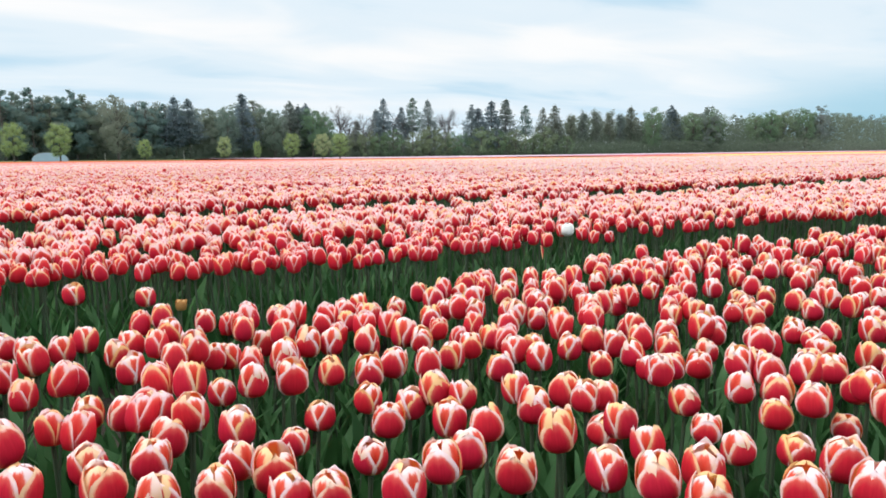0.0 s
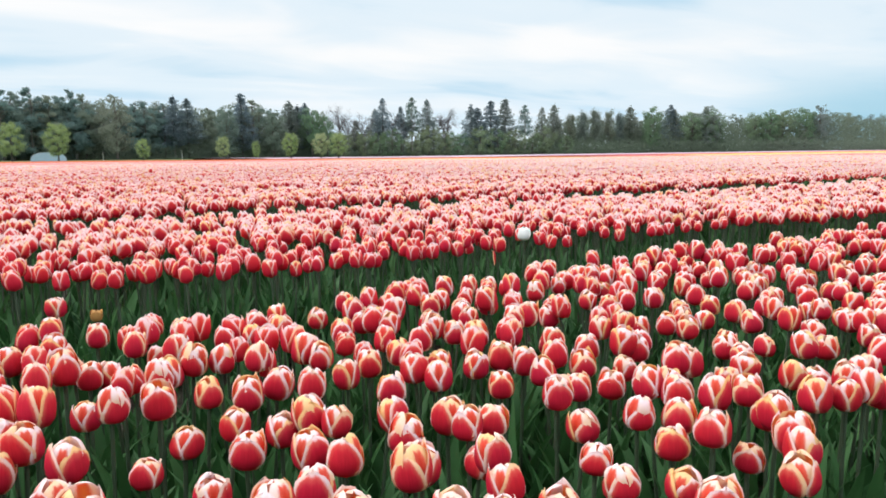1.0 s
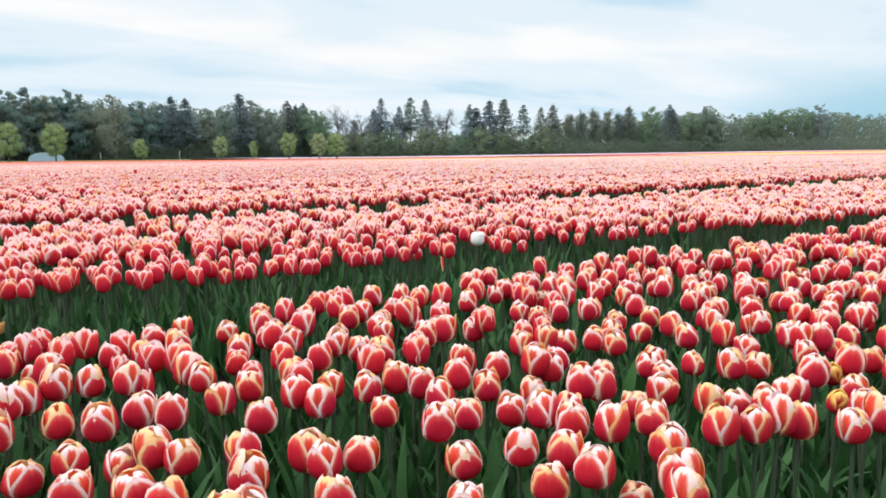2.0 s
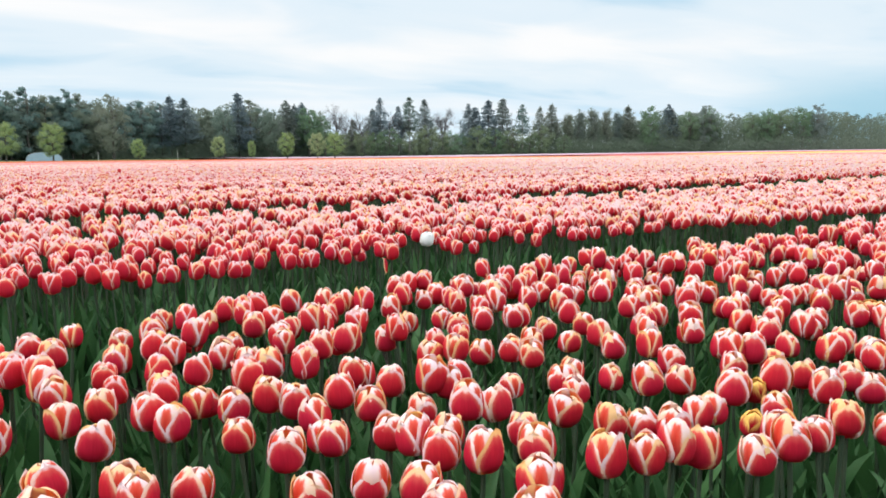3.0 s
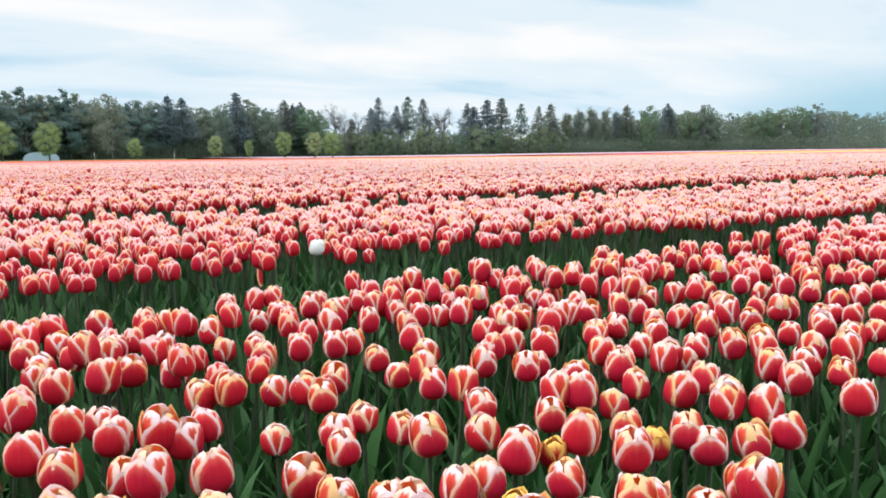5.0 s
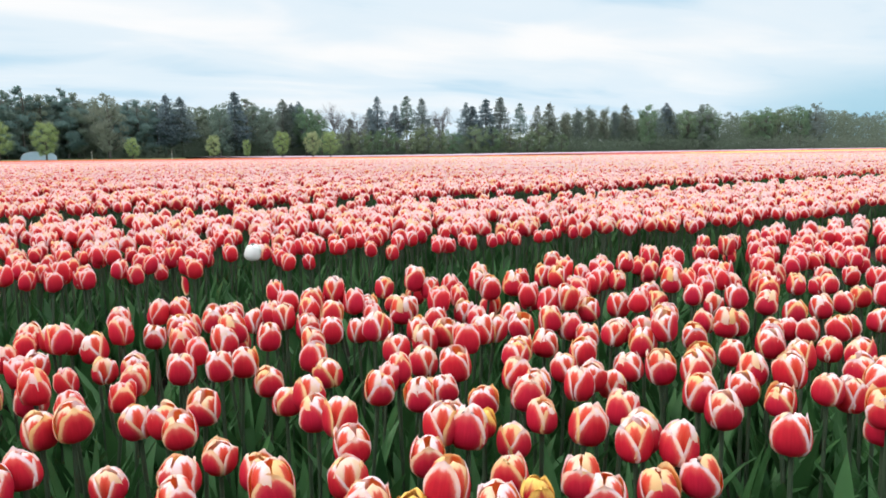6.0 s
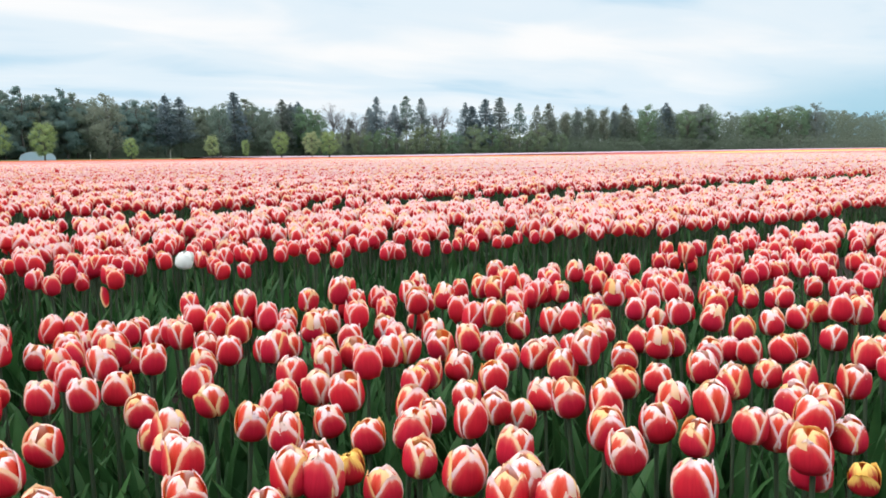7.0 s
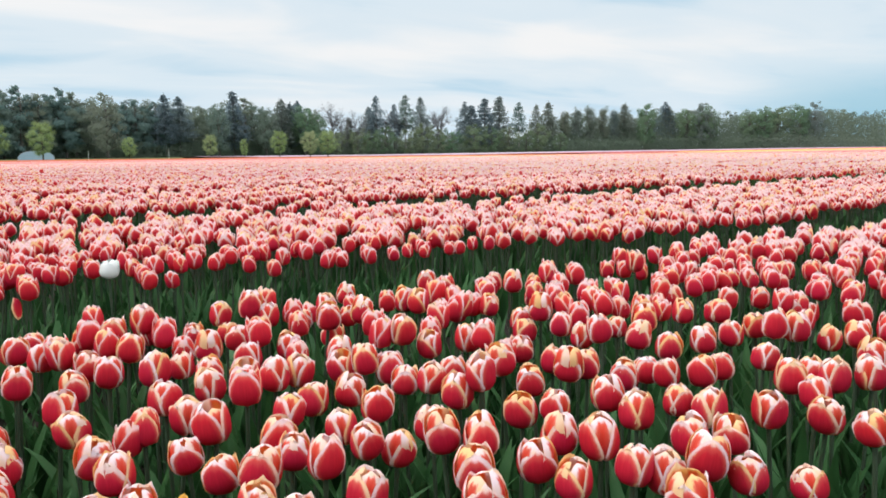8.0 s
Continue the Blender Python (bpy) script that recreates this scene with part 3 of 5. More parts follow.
stretch(
    (-0.619, 0.122, 0.45), (-0.676, 0.210, 0.45), (-0.789, 0.260, 0.45), (-0.672, 0.356, 0.44), (-0.788, 0.491, 0.45), (-0.631, 0.638, 0.44), (-0.621, 0.887, 0.44),
    (-0.680, 1.091, 0.45), (-0.609, 1.195, 0.44), (-0.689, 1.199, 0.45), (-0.741, 1.295, 0.45),
)
stretch(
    (-0.389, -0.002, 0.45), (-0.446, 0.027, 0.45), (-0.524, 0.118, 0.45), (-0.426, 0.140, 0.44), (-0.450, 0.237, 0.43), (-0.587, 0.319, 0.43), (-0.421, 0.338, 0.45),
    (-0.532, 0.424, 0.42), (-0.472, 0.439, 0.46), (-0.504, 0.559, 0.44), (-0.306, 0.568, 0.46), (-0.445, 0.576, 0.48), (-0.574, 0.578, 0.44), (-0.335, 0.686, 0.41),
    (-0.425, 0.775, 0.49), (-0.356, 0.817, 0.49), (-0.505, 0.827, 0.46), (-0.501, 1.046, 0.45), (-0.458, 1.100, 0.45), (-0.347, 1.118, 0.47), (-0.342, 1.227, 0.50),
    (-0.540, 1.284, 0.44),
)
stretch(
    (-0.091, -0.092, 0.44), (-0.292, -0.060, 0.45), (-0.184, -0.003, 0.44), (-0.091, 0.050, 0.42), (-0.009, 0.101, 0.44), (-0.224, 0.177, 0.40), (-0.039, 0.187, 0.43),
    (-0.126, 0.288, 0.41), (-0.023, 0.358, 0.41), (-0.286, 0.398, 0.37), (-0.099, 0.401, 0.43), (-0.177, 0.499, 0.37), (-0.025, 0.528, 0.44), (-0.214, 0.572, 0.45),
    (-0.099, 0.600, 0.44), (-0.187, 0.685, 0.47), (-0.142, 0.760, 0.45), (-0.077, 0.784, 0.47), (-0.006, 0.784, 0.46), (-0.298, 0.875, 0.45), (-0.250, 0.887, 0.44),
    (-0.075, 0.953, 0.46), (-0.166, 1.038, 0.47), (-0.100, 1.051, 0.41), (-0.233, 1.179, 0.48), (-0.005, 1.981, 0.54), (-0.086, 2.042, 0.49), (-0.217, 2.042, 0.54),
)
stretch(
    (0.294, -0.479, 0.45), (0.189, -0.428, 0.45), (0.049, -0.362, 0.45), (0.159, -0.276, 0.44), (0.050, -0.268, 0.45), (0.138, -0.180, 0.46), (0.028, -0.177, 0.44),
    (0.039, -0.052, 0.46), (0.212, -0.036, 0.44), (0.087, -0.006, 0.44), (0.242, 0.031, 0.39), (0.265, 0.102, 0.44), (0.132, 0.125, 0.44), (0.253, 0.154, 0.44),
    (0.149, 0.198, 0.46), (0.056, 0.276, 0.44), (0.025, 0.333, 0.44), (0.250, 0.380, 0.44), (0.098, 0.468, 0.46), (0.222, 0.534, 0.44), (0.055, 0.561, 0.44),
    (0.294, 0.565, 0.45), (0.222, 0.694, 0.45), (0.064, 0.717, 0.47), (0.207, 0.761, 0.45), (0.161, 1.021, 0.45), (0.088, 1.028, 0.45), (0.261, 1.047, 0.45),
    (0.216, 1.156, 0.45), (0.014, 1.212, 0.45), (0.231, 1.910, 0.53), (0.110, 1.996, 0.54),
)
stretch(
    (0.570, -0.403, 0.44), (0.361, -0.391, 0.44), (0.483, -0.244, 0.38), (0.391, -0.177, 0.39), (0.564, -0.151, 0.41), (0.443, -0.075, 0.38), (0.585, -0.054, 0.44),
    (0.524, 0.048, 0.39), (0.504, 0.112, 0.45), (0.360, 0.153, 0.41), (0.477, 0.273, 0.44), (0.390, 0.392, 0.44), (0.519, 0.421, 0.44), (0.360, 0.458, 0.45),
    (0.474, 0.521, 0.43), (0.532, 0.645, 0.38), (0.439, 0.665, 0.43), (0.525, 0.687, 0.45), (0.502, 0.818, 0.48), (0.472, 0.867, 0.48), (0.388, 0.899, 0.45),
    (0.590, 0.953, 0.48), (0.493, 0.980, 0.45), (0.516, 1.077, 0.47), (0.459, 1.223, 0.42), (0.339, 1.275, 0.45), (0.595, 1.285, 0.45), (0.586, 2.215, 0.53),
)
stretch(
    (0.675, -0.344, 0.44), (0.717, -0.315, 0.44), (0.777, -0.231, 0.45), (0.695, -0.228, 0.38), (0.626, -0.200, 0.44), (0.837, -0.183, 0.42), (0.654, -0.102, 0.43),
    (0.779, -0.093, 0.45), (0.743, -0.018, 0.44), (0.724, 0.036, 0.45), (0.809, 0.060, 0.43), (0.878, 0.090, 0.47), (0.626, 0.157, 0.43), (0.761, 0.183, 0.40),
    (0.869, 0.243, 0.41), (0.640, 0.255, 0.40), (0.786, 0.303, 0.42), (0.652, 0.313, 0.42), (0.733, 0.364, 0.44), (0.637, 0.375, 0.44), (0.879, 0.390, 0.43),
    (0.601, 0.419, 0.45), (0.817, 0.461, 0.45), (0.887, 0.536, 0.41), (0.684, 0.635, 0.45), (0.823, 0.635, 0.48), (0.649, 0.694, 0.45), (0.603, 0.735, 0.47),
    (0.804, 0.828, 0.45), (0.663, 0.871, 0.45), (0.811, 0.884, 0.45), (0.900, 1.012, 0.45), (0.801, 1.054, 0.45), (0.880, 1.112, 0.45), (0.700, 1.175, 0.45),
    (0.783, 1.939, 0.52), (0.876, 1.992, 0.50), (0.677, 2.045, 0.52),
)
stretch(
    (1.157, -0.366, 0.45), (1.059, -0.268, 0.46), (1.129, -0.267, 0.43), (1.008, -0.258, 0.45), (0.934, -0.227, 0.45), (1.192, -0.158, 0.43), (0.912, -0.092, 0.43),
    (1.194, -0.084, 0.40), (1.109, -0.072, 0.43), (0.950, -0.010, 0.43), (1.111, 0.065, 0.41), (0.977, 0.122, 0.43), (1.158, 0.288, 0.40), (0.986, 0.306, 0.43),
    (0.942, 0.324, 0.45), (1.041, 0.327, 0.44), (1.137, 0.486, 0.45), (1.083, 0.527, 0.43), (0.909, 0.680, 0.47), (1.090, 0.765, 0.42), (1.006, 0.857, 0.42),
    (0.917, 0.877, 0.49), (0.983, 0.950, 0.45), (1.122, 1.006, 0.44), (1.003, 1.018, 0.45), (1.183, 1.221, 0.45), (1.010, 1.272, 0.46), (1.134, 1.279, 0.45),
    (0.961, 1.873, 0.51), (1.185, 2.099, 0.50),
)
stretch(
    (1.230, -0.374, 0.46), (1.466, -0.346, 0.44), (1.390, -0.331, 0.42), (1.290, -0.321, 0.44), (1.452, -0.220, 0.43), (1.279, -0.152, 0.43), (1.351, -0.141, 0.42),
    (1.418, -0.136, 0.45), (1.345, 0.033, 0.44), (1.482, 0.044, 0.41), (1.227, 0.142, 0.41), (1.364, 0.154, 0.41), (1.256, 0.215, 0.41), (1.338, 0.268, 0.41),
    (1.302, 0.378, 0.43), (1.291, 0.448, 0.43), (1.370, 0.448, 0.44), (1.254, 0.528, 0.41), (1.467, 0.657, 0.46), (1.286, 0.694, 0.45), (1.395, 0.705, 0.45),
    (1.312, 0.812, 0.45), (1.265, 0.930, 0.42), (1.266, 1.032, 0.45), (1.423, 1.092, 0.45), (1.343, 1.148, 0.50), (1.225, 1.157, 0.45), (1.237, 1.925, 0.50),
    (1.405, 1.925, 0.48), (1.399, 2.011, 0.50),
)
stretch(
    (1.643, -0.437, 0.45), (1.673, -0.396, 0.42), (1.594, -0.379, 0.39), (1.522, -0.329, 0.41), (1.545, -0.265, 0.47), (1.778, -0.250, 0.41), (1.764, -0.214, 0.43),
    (1.537, -0.160, 0.46), (1.673, -0.142, 0.44), (1.604, -0.008, 0.44), (1.694, -0.001, 0.46), (1.663, 0.029, 0.47), (1.522, 0.101, 0.44), (1.724, 0.104, 0.44),
    (1.544, 0.186, 0.46), (1.725, 0.189, 0.47), (1.551, 0.318, 0.42), (1.713, 0.349, 0.44), (1.566, 0.396, 0.44), (1.569, 0.521, 0.39), (1.710, 0.592, 0.41),
    (1.566, 0.615, 0.41), (1.697, 0.652, 0.44), (1.547, 0.711, 0.44), (1.735, 0.739, 0.46), (1.634, 0.784, 0.48), (1.527, 0.820, 0.48), (1.568, 0.864, 0.49),
    (1.793, 0.886, 0.46), (1.738, 0.939, 0.49), (1.582, 1.058, 0.48), (1.657, 1.062, 0.40), (1.708, 1.092, 0.45), (1.506, 1.130, 0.45), (1.656, 1.199, 0.45),
    (1.544, 1.263, 0.48), (1.702, 1.277, 0.44), (1.783, 1.285, 0.41), (1.742, 1.891, 0.50), (1.743, 1.976, 0.51), (1.556, 1.991, 0.49), (1.653, 2.005, 0.50),
)
stretch(
    (1.933, -0.306, 0.42), (1.874, -0.275, 0.40), (1.938, -0.263, 0.46), (1.891, -0.207, 0.46), (1.968, -0.158, 0.44), (1.902, -0.091, 0.45), (2.032, -0.057, 0.44),
    (1.809, 0.004, 0.41), (1.878, 0.007, 0.44), (2.009, 0.045, 0.47), (1.916, 0.102, 0.45), (2.001, 0.168, 0.44), (1.887, 0.213, 0.41), (2.006, 0.239, 0.44),
    (2.051, 0.303, 0.47), (1.859, 0.319, 0.42), (1.926, 0.360, 0.45), (1.907, 0.466, 0.44), (1.885, 0.561, 0.45), (1.999, 0.590, 0.45), (2.099, 0.650, 0.44),
    (2.015, 0.652, 0.47), (1.901, 0.696, 0.48), (1.823, 0.796, 0.46), (1.992, 0.805, 0.45), (2.070, 0.830, 0.48), (1.945, 0.876, 0.43), (1.903, 0.973, 0.47),
    (1.874, 1.062, 0.49), (1.956, 1.062, 0.52), (2.093, 1.095, 0.45), (1.826, 1.218, 0.45), (1.958, 1.243, 0.39), 
)
stretch(
    (2.159, -0.322, 0.44), (2.324, -0.198, 0.44), (2.161, -0.187, 0.45), (2.328, -0.116, 0.44), (2.211, -0.100, 0.45), (2.261, -0.047, 0.48), (2.219, 0.003, 0.48),
    (2.130, 0.122, 0.45), (2.198, 0.124, 0.41), (2.304, 0.170, 0.42), (2.117, 0.195, 0.45), (2.393, 0.205, 0.47), (2.217, 0.244, 0.46), (2.384, 0.296, 0.47),
    (2.365, 0.365, 0.45), (2.141, 0.397, 0.44), (2.246, 0.406, 0.44), (2.365, 0.427, 0.46), (2.310, 0.459, 0.49), (2.107, 0.491, 0.48), (2.179, 0.525, 0.47),
    (2.313, 0.573, 0.44), (2.345, 0.678, 0.45), (2.136, 0.762, 0.45), (2.257, 0.784, 0.46), (2.201, 1.010, 0.44), (2.302, 1.033, 0.49), (2.254, 1.069, 0.52),
    (2.197, 1.107, 0.44), (2.316, 1.161, 0.44), (2.200, 1.171, 0.48), (2.296, 1.946, 0.48), (2.175, 2.001, 0.51), (2.242, 2.045, 0.49),
)
stretch(
    (2.403, -0.379, 0.45), (2.452, -0.343, 0.39), (2.628, -0.323, 0.41), (2.556, -0.283, 0.44), (2.460, -0.275, 0.44), (2.413, -0.250, 0.46), (2.697, -0.244, 0.44),
    (2.589, -0.233, 0.46), (2.427, -0.162, 0.47), (2.402, -0.090, 0.46), (2.623, -0.081, 0.45), (2.639, 0.014, 0.46), (2.513, 0.036, 0.46), (2.466, 0.078, 0.44),
    (2.417, 0.157, 0.51), (2.681, 0.161, 0.48), (2.591, 0.201, 0.45), (2.582, 0.285, 0.48), (2.564, 0.356, 0.44), (2.509, 0.384, 0.44), (2.655, 0.523, 0.47),
    (2.539, 0.530, 0.47), (2.485, 0.568, 0.51), (2.561, 0.819, 0.45), (2.408, 0.837, 0.51), (2.436, 0.881, 0.44), (2.536, 0.891, 0.50), (2.699, 0.916, 0.51),
    (2.464, 0.990, 0.51), (2.572, 1.048, 0.45), (2.445, 1.096, 0.45), (2.660, 1.241, 0.48), (2.588, 1.938, 0.50), (2.699, 1.968, 0.52), (2.446, 1.991, 0.51),
)
stretch(
    (2.700, -0.394, 0.40), (2.914, -0.391, 0.45), (2.986, -0.268, 0.42), (2.869, -0.206, 0.44), (2.749, -0.159, 0.45), (2.748, -0.084, 0.45), (2.922, -0.005, 0.46),
    (2.869, 0.044, 0.46), (2.862, 0.097, 0.45), (2.786, 0.098, 0.45), (2.738, 0.164, 0.47), (2.721, 0.255, 0.46), (2.900, 0.286, 0.51), (2.945, 0.391, 0.46),
    (2.745, 0.406, 0.45), (2.930, 0.464, 0.48), (2.951, 0.557, 0.51), (2.890, 0.574, 0.44), (2.949, 0.656, 0.45), (2.912, 0.761, 0.49), (2.712, 0.849, 0.51),
    (2.890, 1.067, 0.52), (2.955, 1.928, 0.52),
)
stretch(
    (3.235, -0.239, 0.45), (3.020, -0.227, 0.45), (3.139, -0.194, 0.45), (3.042, -0.147, 0.46), (3.141, -0.142, 0.45), (3.024, 0.012, 0.45), (3.238, 0.029, 0.43),
    (3.284, 0.158, 0.46), (3.191, 0.182, 0.45), (3.067, 0.195, 0.45), (3.029, 0.276, 0.47), (3.260, 0.308, 0.50), (3.101, 0.310, 0.50), (3.129, 0.426, 0.45),
    (3.186, 0.595, 0.50), (3.174, 0.973, 0.50), (3.288, 1.925, 0.52),
)
stretch(
    (3.423, -0.144, 0.45), (3.568, -0.038, 0.45), (3.478, -0.008, 0.45), (3.398, 0.035, 0.48), (3.316, 0.058, 0.50), (3.411, 0.175, 0.46), (3.353, 0.247, 0.50),
    (3.567, 1.051, 0.49), (3.357, 1.908, 0.51),
)
stretch(
    (3.725, 0.891, 0.53), (3.789, 1.877, 0.48), (3.749, 1.941, 0.48),
)
stretch(
    (4.265, 1.986, 0.48),
)
stretch(
    (4.824, 1.905, 0.46),
)
stretch(
    (5.612, 1.914, 0.46),
)
PLANTS = np.array(PLANTS)
# the front row of the second bed stands in its mass of plants
ROW = PLANTS[PLANTS[:, 1] > 1.6]
# two plants stand out before that row
PLANTS = np.concatenate([PLANTS[PLANTS[:, 1] <= 1.6], [(-0.483, 1.844, 0.48), (-0.255, 1.782, 0.453)]])
near = strewn(11, 84, (-8, 16, -7.5, 7.5), 0.060)
near = near[from_path(near[:, 0], near[:, 1]) < 6.2]
# elsewhere the beds are strewn: keep clear of the plants that were placed one by one
placed = np.concatenate([PLANTS, ROW])
apart = np.array([np.min(np.hypot(placed[:, 0] - x, placed[:, 1] - y)) for x, y in near])
inside = (near[:, 1] > -0.7) & (np.hypot(near[:, 0] - np.clip(near[:, 0], -0.85, 1.52), near[:, 1] + 1.0) < 2.03) & (near[:, 0] > -0.88)
gap = np.where(near[:, 1] > 0.55, 0.076, np.where(near[:, 1] > 0.30, 0.088, 9.0))
gap = np.where(near[:, 1] < -0.14 - 0.537 * (near[:, 0] + 0.8), 0.07, gap)
bare = (np.hypot(near[:, 0] - 1.72, near[:, 1] - 1.88) < 0.13) | (np.hypot(near[:, 0] - 2.05, near[:, 1] - 2.02) < 0.09)
near = near[(apart > np.where(inside, gap, 0.06)) & ~bare]
kinds = [tulip_thing(rng) for i in range(22)]
for ob in kinds:
    tagged(ob, TULIP_LABEL, "tulip", "tulips in the field")


def plant_pose(x, y, high, r):
    """Leans a plant a little, its bloom's middle over (x, y) at the height given; its petals keep their shape."""
    foot = float(ground_z(x, y))
    m = pose(0, 0, foot, r.gauss(0, 3.0), r.gauss(0, 3.0), r.uniform(0, 360)) @ Matrix.Diagonal((1.0, 1.0, (high - foot) / 0.45, 1.0))
    over = m @ Vector((0, 0, 0.45))
    return Matrix.Translation((x - over.x, y - over.y, 0)) @ m


used = set()
for x, y, high in PLANTS:
    m = plant_pose(x, y, high, rng)
    k = rng.randrange(len(kinds))
    if k not in used:
        used.add(k)
        kinds[k].matrix_basis = m
    else:
        copy_thing(kinds[k], m).matrix_basis = m


def field_part(name, kinds, xy, seed, label):
    r = np.random.RandomState(seed)
    n = len(xy)
    places = np.column_stack([xy, ground_z(xy[:, 0], xy[:, 1])])
    ob = scattered(name, kinds, r.randint(0, len(kinds), n), places, r.uniform(0, 6.283, n), r.uniform(0.94, 1.06, n), r.normal(0, 0.055, (n, 2)), [PETAL_FIELD, STEM, LEAF])
    return tagged(ob, label, "tulips", kind="stuff")


close = np.concatenate([near, ROW[:, :2]])
close_reach = from_path(close[:, 0], close[:, 1])
fine = close_reach < 3.7
field_part("tulip_bed_close", [field_kind(rng, False) for i in range(12)], close[fine & in_wedge(close[:, 0], close[:, 1], 1.0)], 1, "dense red tulips with cream petal margins")
coarse = close[~(fine & in_wedge(close[:, 0], close[:, 1], 1.0))]
coarse = coarse[in_wedge(coarse[:, 0], coarse[:, 1], 1.0) | (from_path(coarse[:, 0], coarse[:, 1]) < 2.4)]
field_part("tulip_bed_around", [middle_kind(rng) for i in range(12)], coarse, 2, "dense red tulips with cream petal margins")


def peach(x, y):
    """Where the paler bed lies, far along the field."""
    return (y > 38.0) & (x > 46.0)


def loose_leaves(seed):
    """Leaves of plants that carry no bloom, between the others."""
    r = np.random.RandomState(seed)
    at = np.column_stack([r.uniform(-1.1, 5.2, 7000), r.uniform(-0.62, 2.7, 7000)])
    at = at[(at[:, 1] < 1.42) | (at[:, 1] > 1.74)]
    at = at[from_path(at[:, 0], at[:, 1]) < 3.6][:3600]
    g = random.Random(seed)
    kinds = [numbered(leaf(g, g.uniform(0, 6.28), g.uniform(0.16, 0.33), g.uniform(0.010, 0.028), 6, 3), 0) for i in range(24)]
    n = len(at)
    ob = scattered("tulip_leaves", kinds, r.randint(0, 24, n), np.column_stack([at, ground_z(at[:, 0], at[:, 1])]), r.uniform(0, 6.283, n), r.uniform(0.8, 1.15, n), r.normal(0, 0.12, (n, 2)), [LEAF])
    return tagged(ob, "long blue-green tulip leaves between the stems", "leaves", kind="stuff")


loose_leaves(41)


def lattice(seed, spacing, lo, hi, keep, left=None):
    """Jittered plants in the beds between two distances from the alley, within keep."""
    r = np.random.RandomState(seed)
    out = []
    for k in range(-6, 60):
        a, b = bed_edges(k)
        if a > min(hi, FIELD_END) or b < -14:
            continue
        ys = np.arange(a + spacing / 2, b, spacing)
        xs = np.arange(-1.5 - 0.13 * max(0, b) - 2, min(hi + 2, 3 + 2.5 * (b + 1.0)), spacing) if left is None else np.arange(-left, left, spacing)
        gx, gy = np.meshgrid(xs, ys)
        gx, gy = gx + r.uniform(-0.48, 0.48, gx.shape) * spacing, gy + r.uniform(-0.48, 0.48, gx.shape) * spacing
        out.append(np.column_stack([gx.ravel(), gy.ravel()]))
    xy = np.concatenate(out)
    d = from_path(xy[:, 0], xy[:, 1])
    return xy[(d >= lo) & (d < hi) & keep(xy[:, 0], xy[:, 1])]


middle = lattice(21, 0.127, 6.2, 10.5, lambda x, y: in_wedge(x, y, 1.0))
field_part("tulip_bed_middle", [middle_kind(rng) for i in range(12)], middle, 3, "dense red tulips with cream petal margins")
distant = lattice(22, 0.130, 10.5, 26.0, lambda x, y: in_wedge(x, y, 1.0))
nearer = from_path(distant[:, 0], distant[:, 1]) < 15.0
field_part("tulip_bed_distant", [distant_kind(rng, 3, True) for i in range(16)], distant[nearer], 4, "wide field of red and cream tulips")
field_part("tulip_bed_hazy", [distant_kind(rng, 2, i % 3 == 0) for i in range(16)], distant[~nearer], 7, "wide field of red and cream tulips")
faint = lattice(24, 0.178, 26.0, 44.0, lambda x, y: in_wedge(x, y, 1.0) & ~peach(x, y))
field_part("tulip_bed_faint", [speck_kind(rng) for i in range(16)], faint, 6, "wide field of red and cream tulips")
around = lattice(23, 0.15, 2.4, 9.0, lambda x, y: ~in_wedge(x, y, 1.0), 14.0)
field_part("tulip_bed_outer", [speck_kind(rng, True) for i in range(12)], around, 5, "dense red tulips with cream petal margins")


def canopy(name, y0, y1, x0, x1, step, keep, material, label, top=0.45, beds=True, seed=5, rough=0.07, across=0):
    """The massed heads of far beds: a bumpy crown over each bed, closed down to the soil."""
    section = ((0.0, 0.0), (0.02, 0.8), (0.15, 1.0), (0.35, 0.98), (0.6, 1.0), (0.85, 0.99), (0.98, 0.8), (1.0, 0.0))
    if across:
        section = ((0.0, 0.0), (0.015, 0.8)) + tuple((0.02 + 0.96 * i / across, 1.0) for i in range(across + 1)) + ((0.985, 0.8), (1.0, 0.0))
    r = np.random.RandomState(seed)
    v, f, n = [], [], 0
    tall = []
    bands = [bed_edges(k) for k in range(-30, 80)] if beds else [(y0, y1)]
    for a, b in bands:
        if a < y0 - 0.01 or b > y1 + 0.01:
            continue
        xs = np.arange(x0, x1 + step, step)
        rows = np.array([[(x, a + (b - a) * s, h) for s, h in section] for x in xs])
        rows[:, :, 2] *= 1 + r.uniform(-rough, rough * 0.6, rows.shape[:2])
        tall.append(rows[:, :, 2].ravel().copy())
        rows[:, :, 2] *= top
        rows[:, :, 2] += ground_z(rows[:, :, 0], rows[:, :, 1])
        c = len(section)
        v.append(rows.reshape(-1, 3))
        quads = np.array(grid_faces(len(xs), c)).reshape(len(xs) - 1, c - 1, 4)
        ok = keep((xs[:-1] + xs[1:]) / 2, np.full(len(xs) - 1, (a + b) / 2))
        f.append(quads[ok].reshape(-1, 4) + n)
        n += len(xs) * c
    v, f = np.concatenate(v), np.concatenate(f)
    return tagged(new(name, mesh_of(name, Piece(v, f, np.column_stack([v[:, 0], np.concatenate(tall)])), [material], not across)), label, "tulips", kind="stuff")


def outer(x, y):
    d = from_path(x, y)
    return (d > 60.0) | ((d > 9.3) & ~in_wedge(x, y, 2.8))


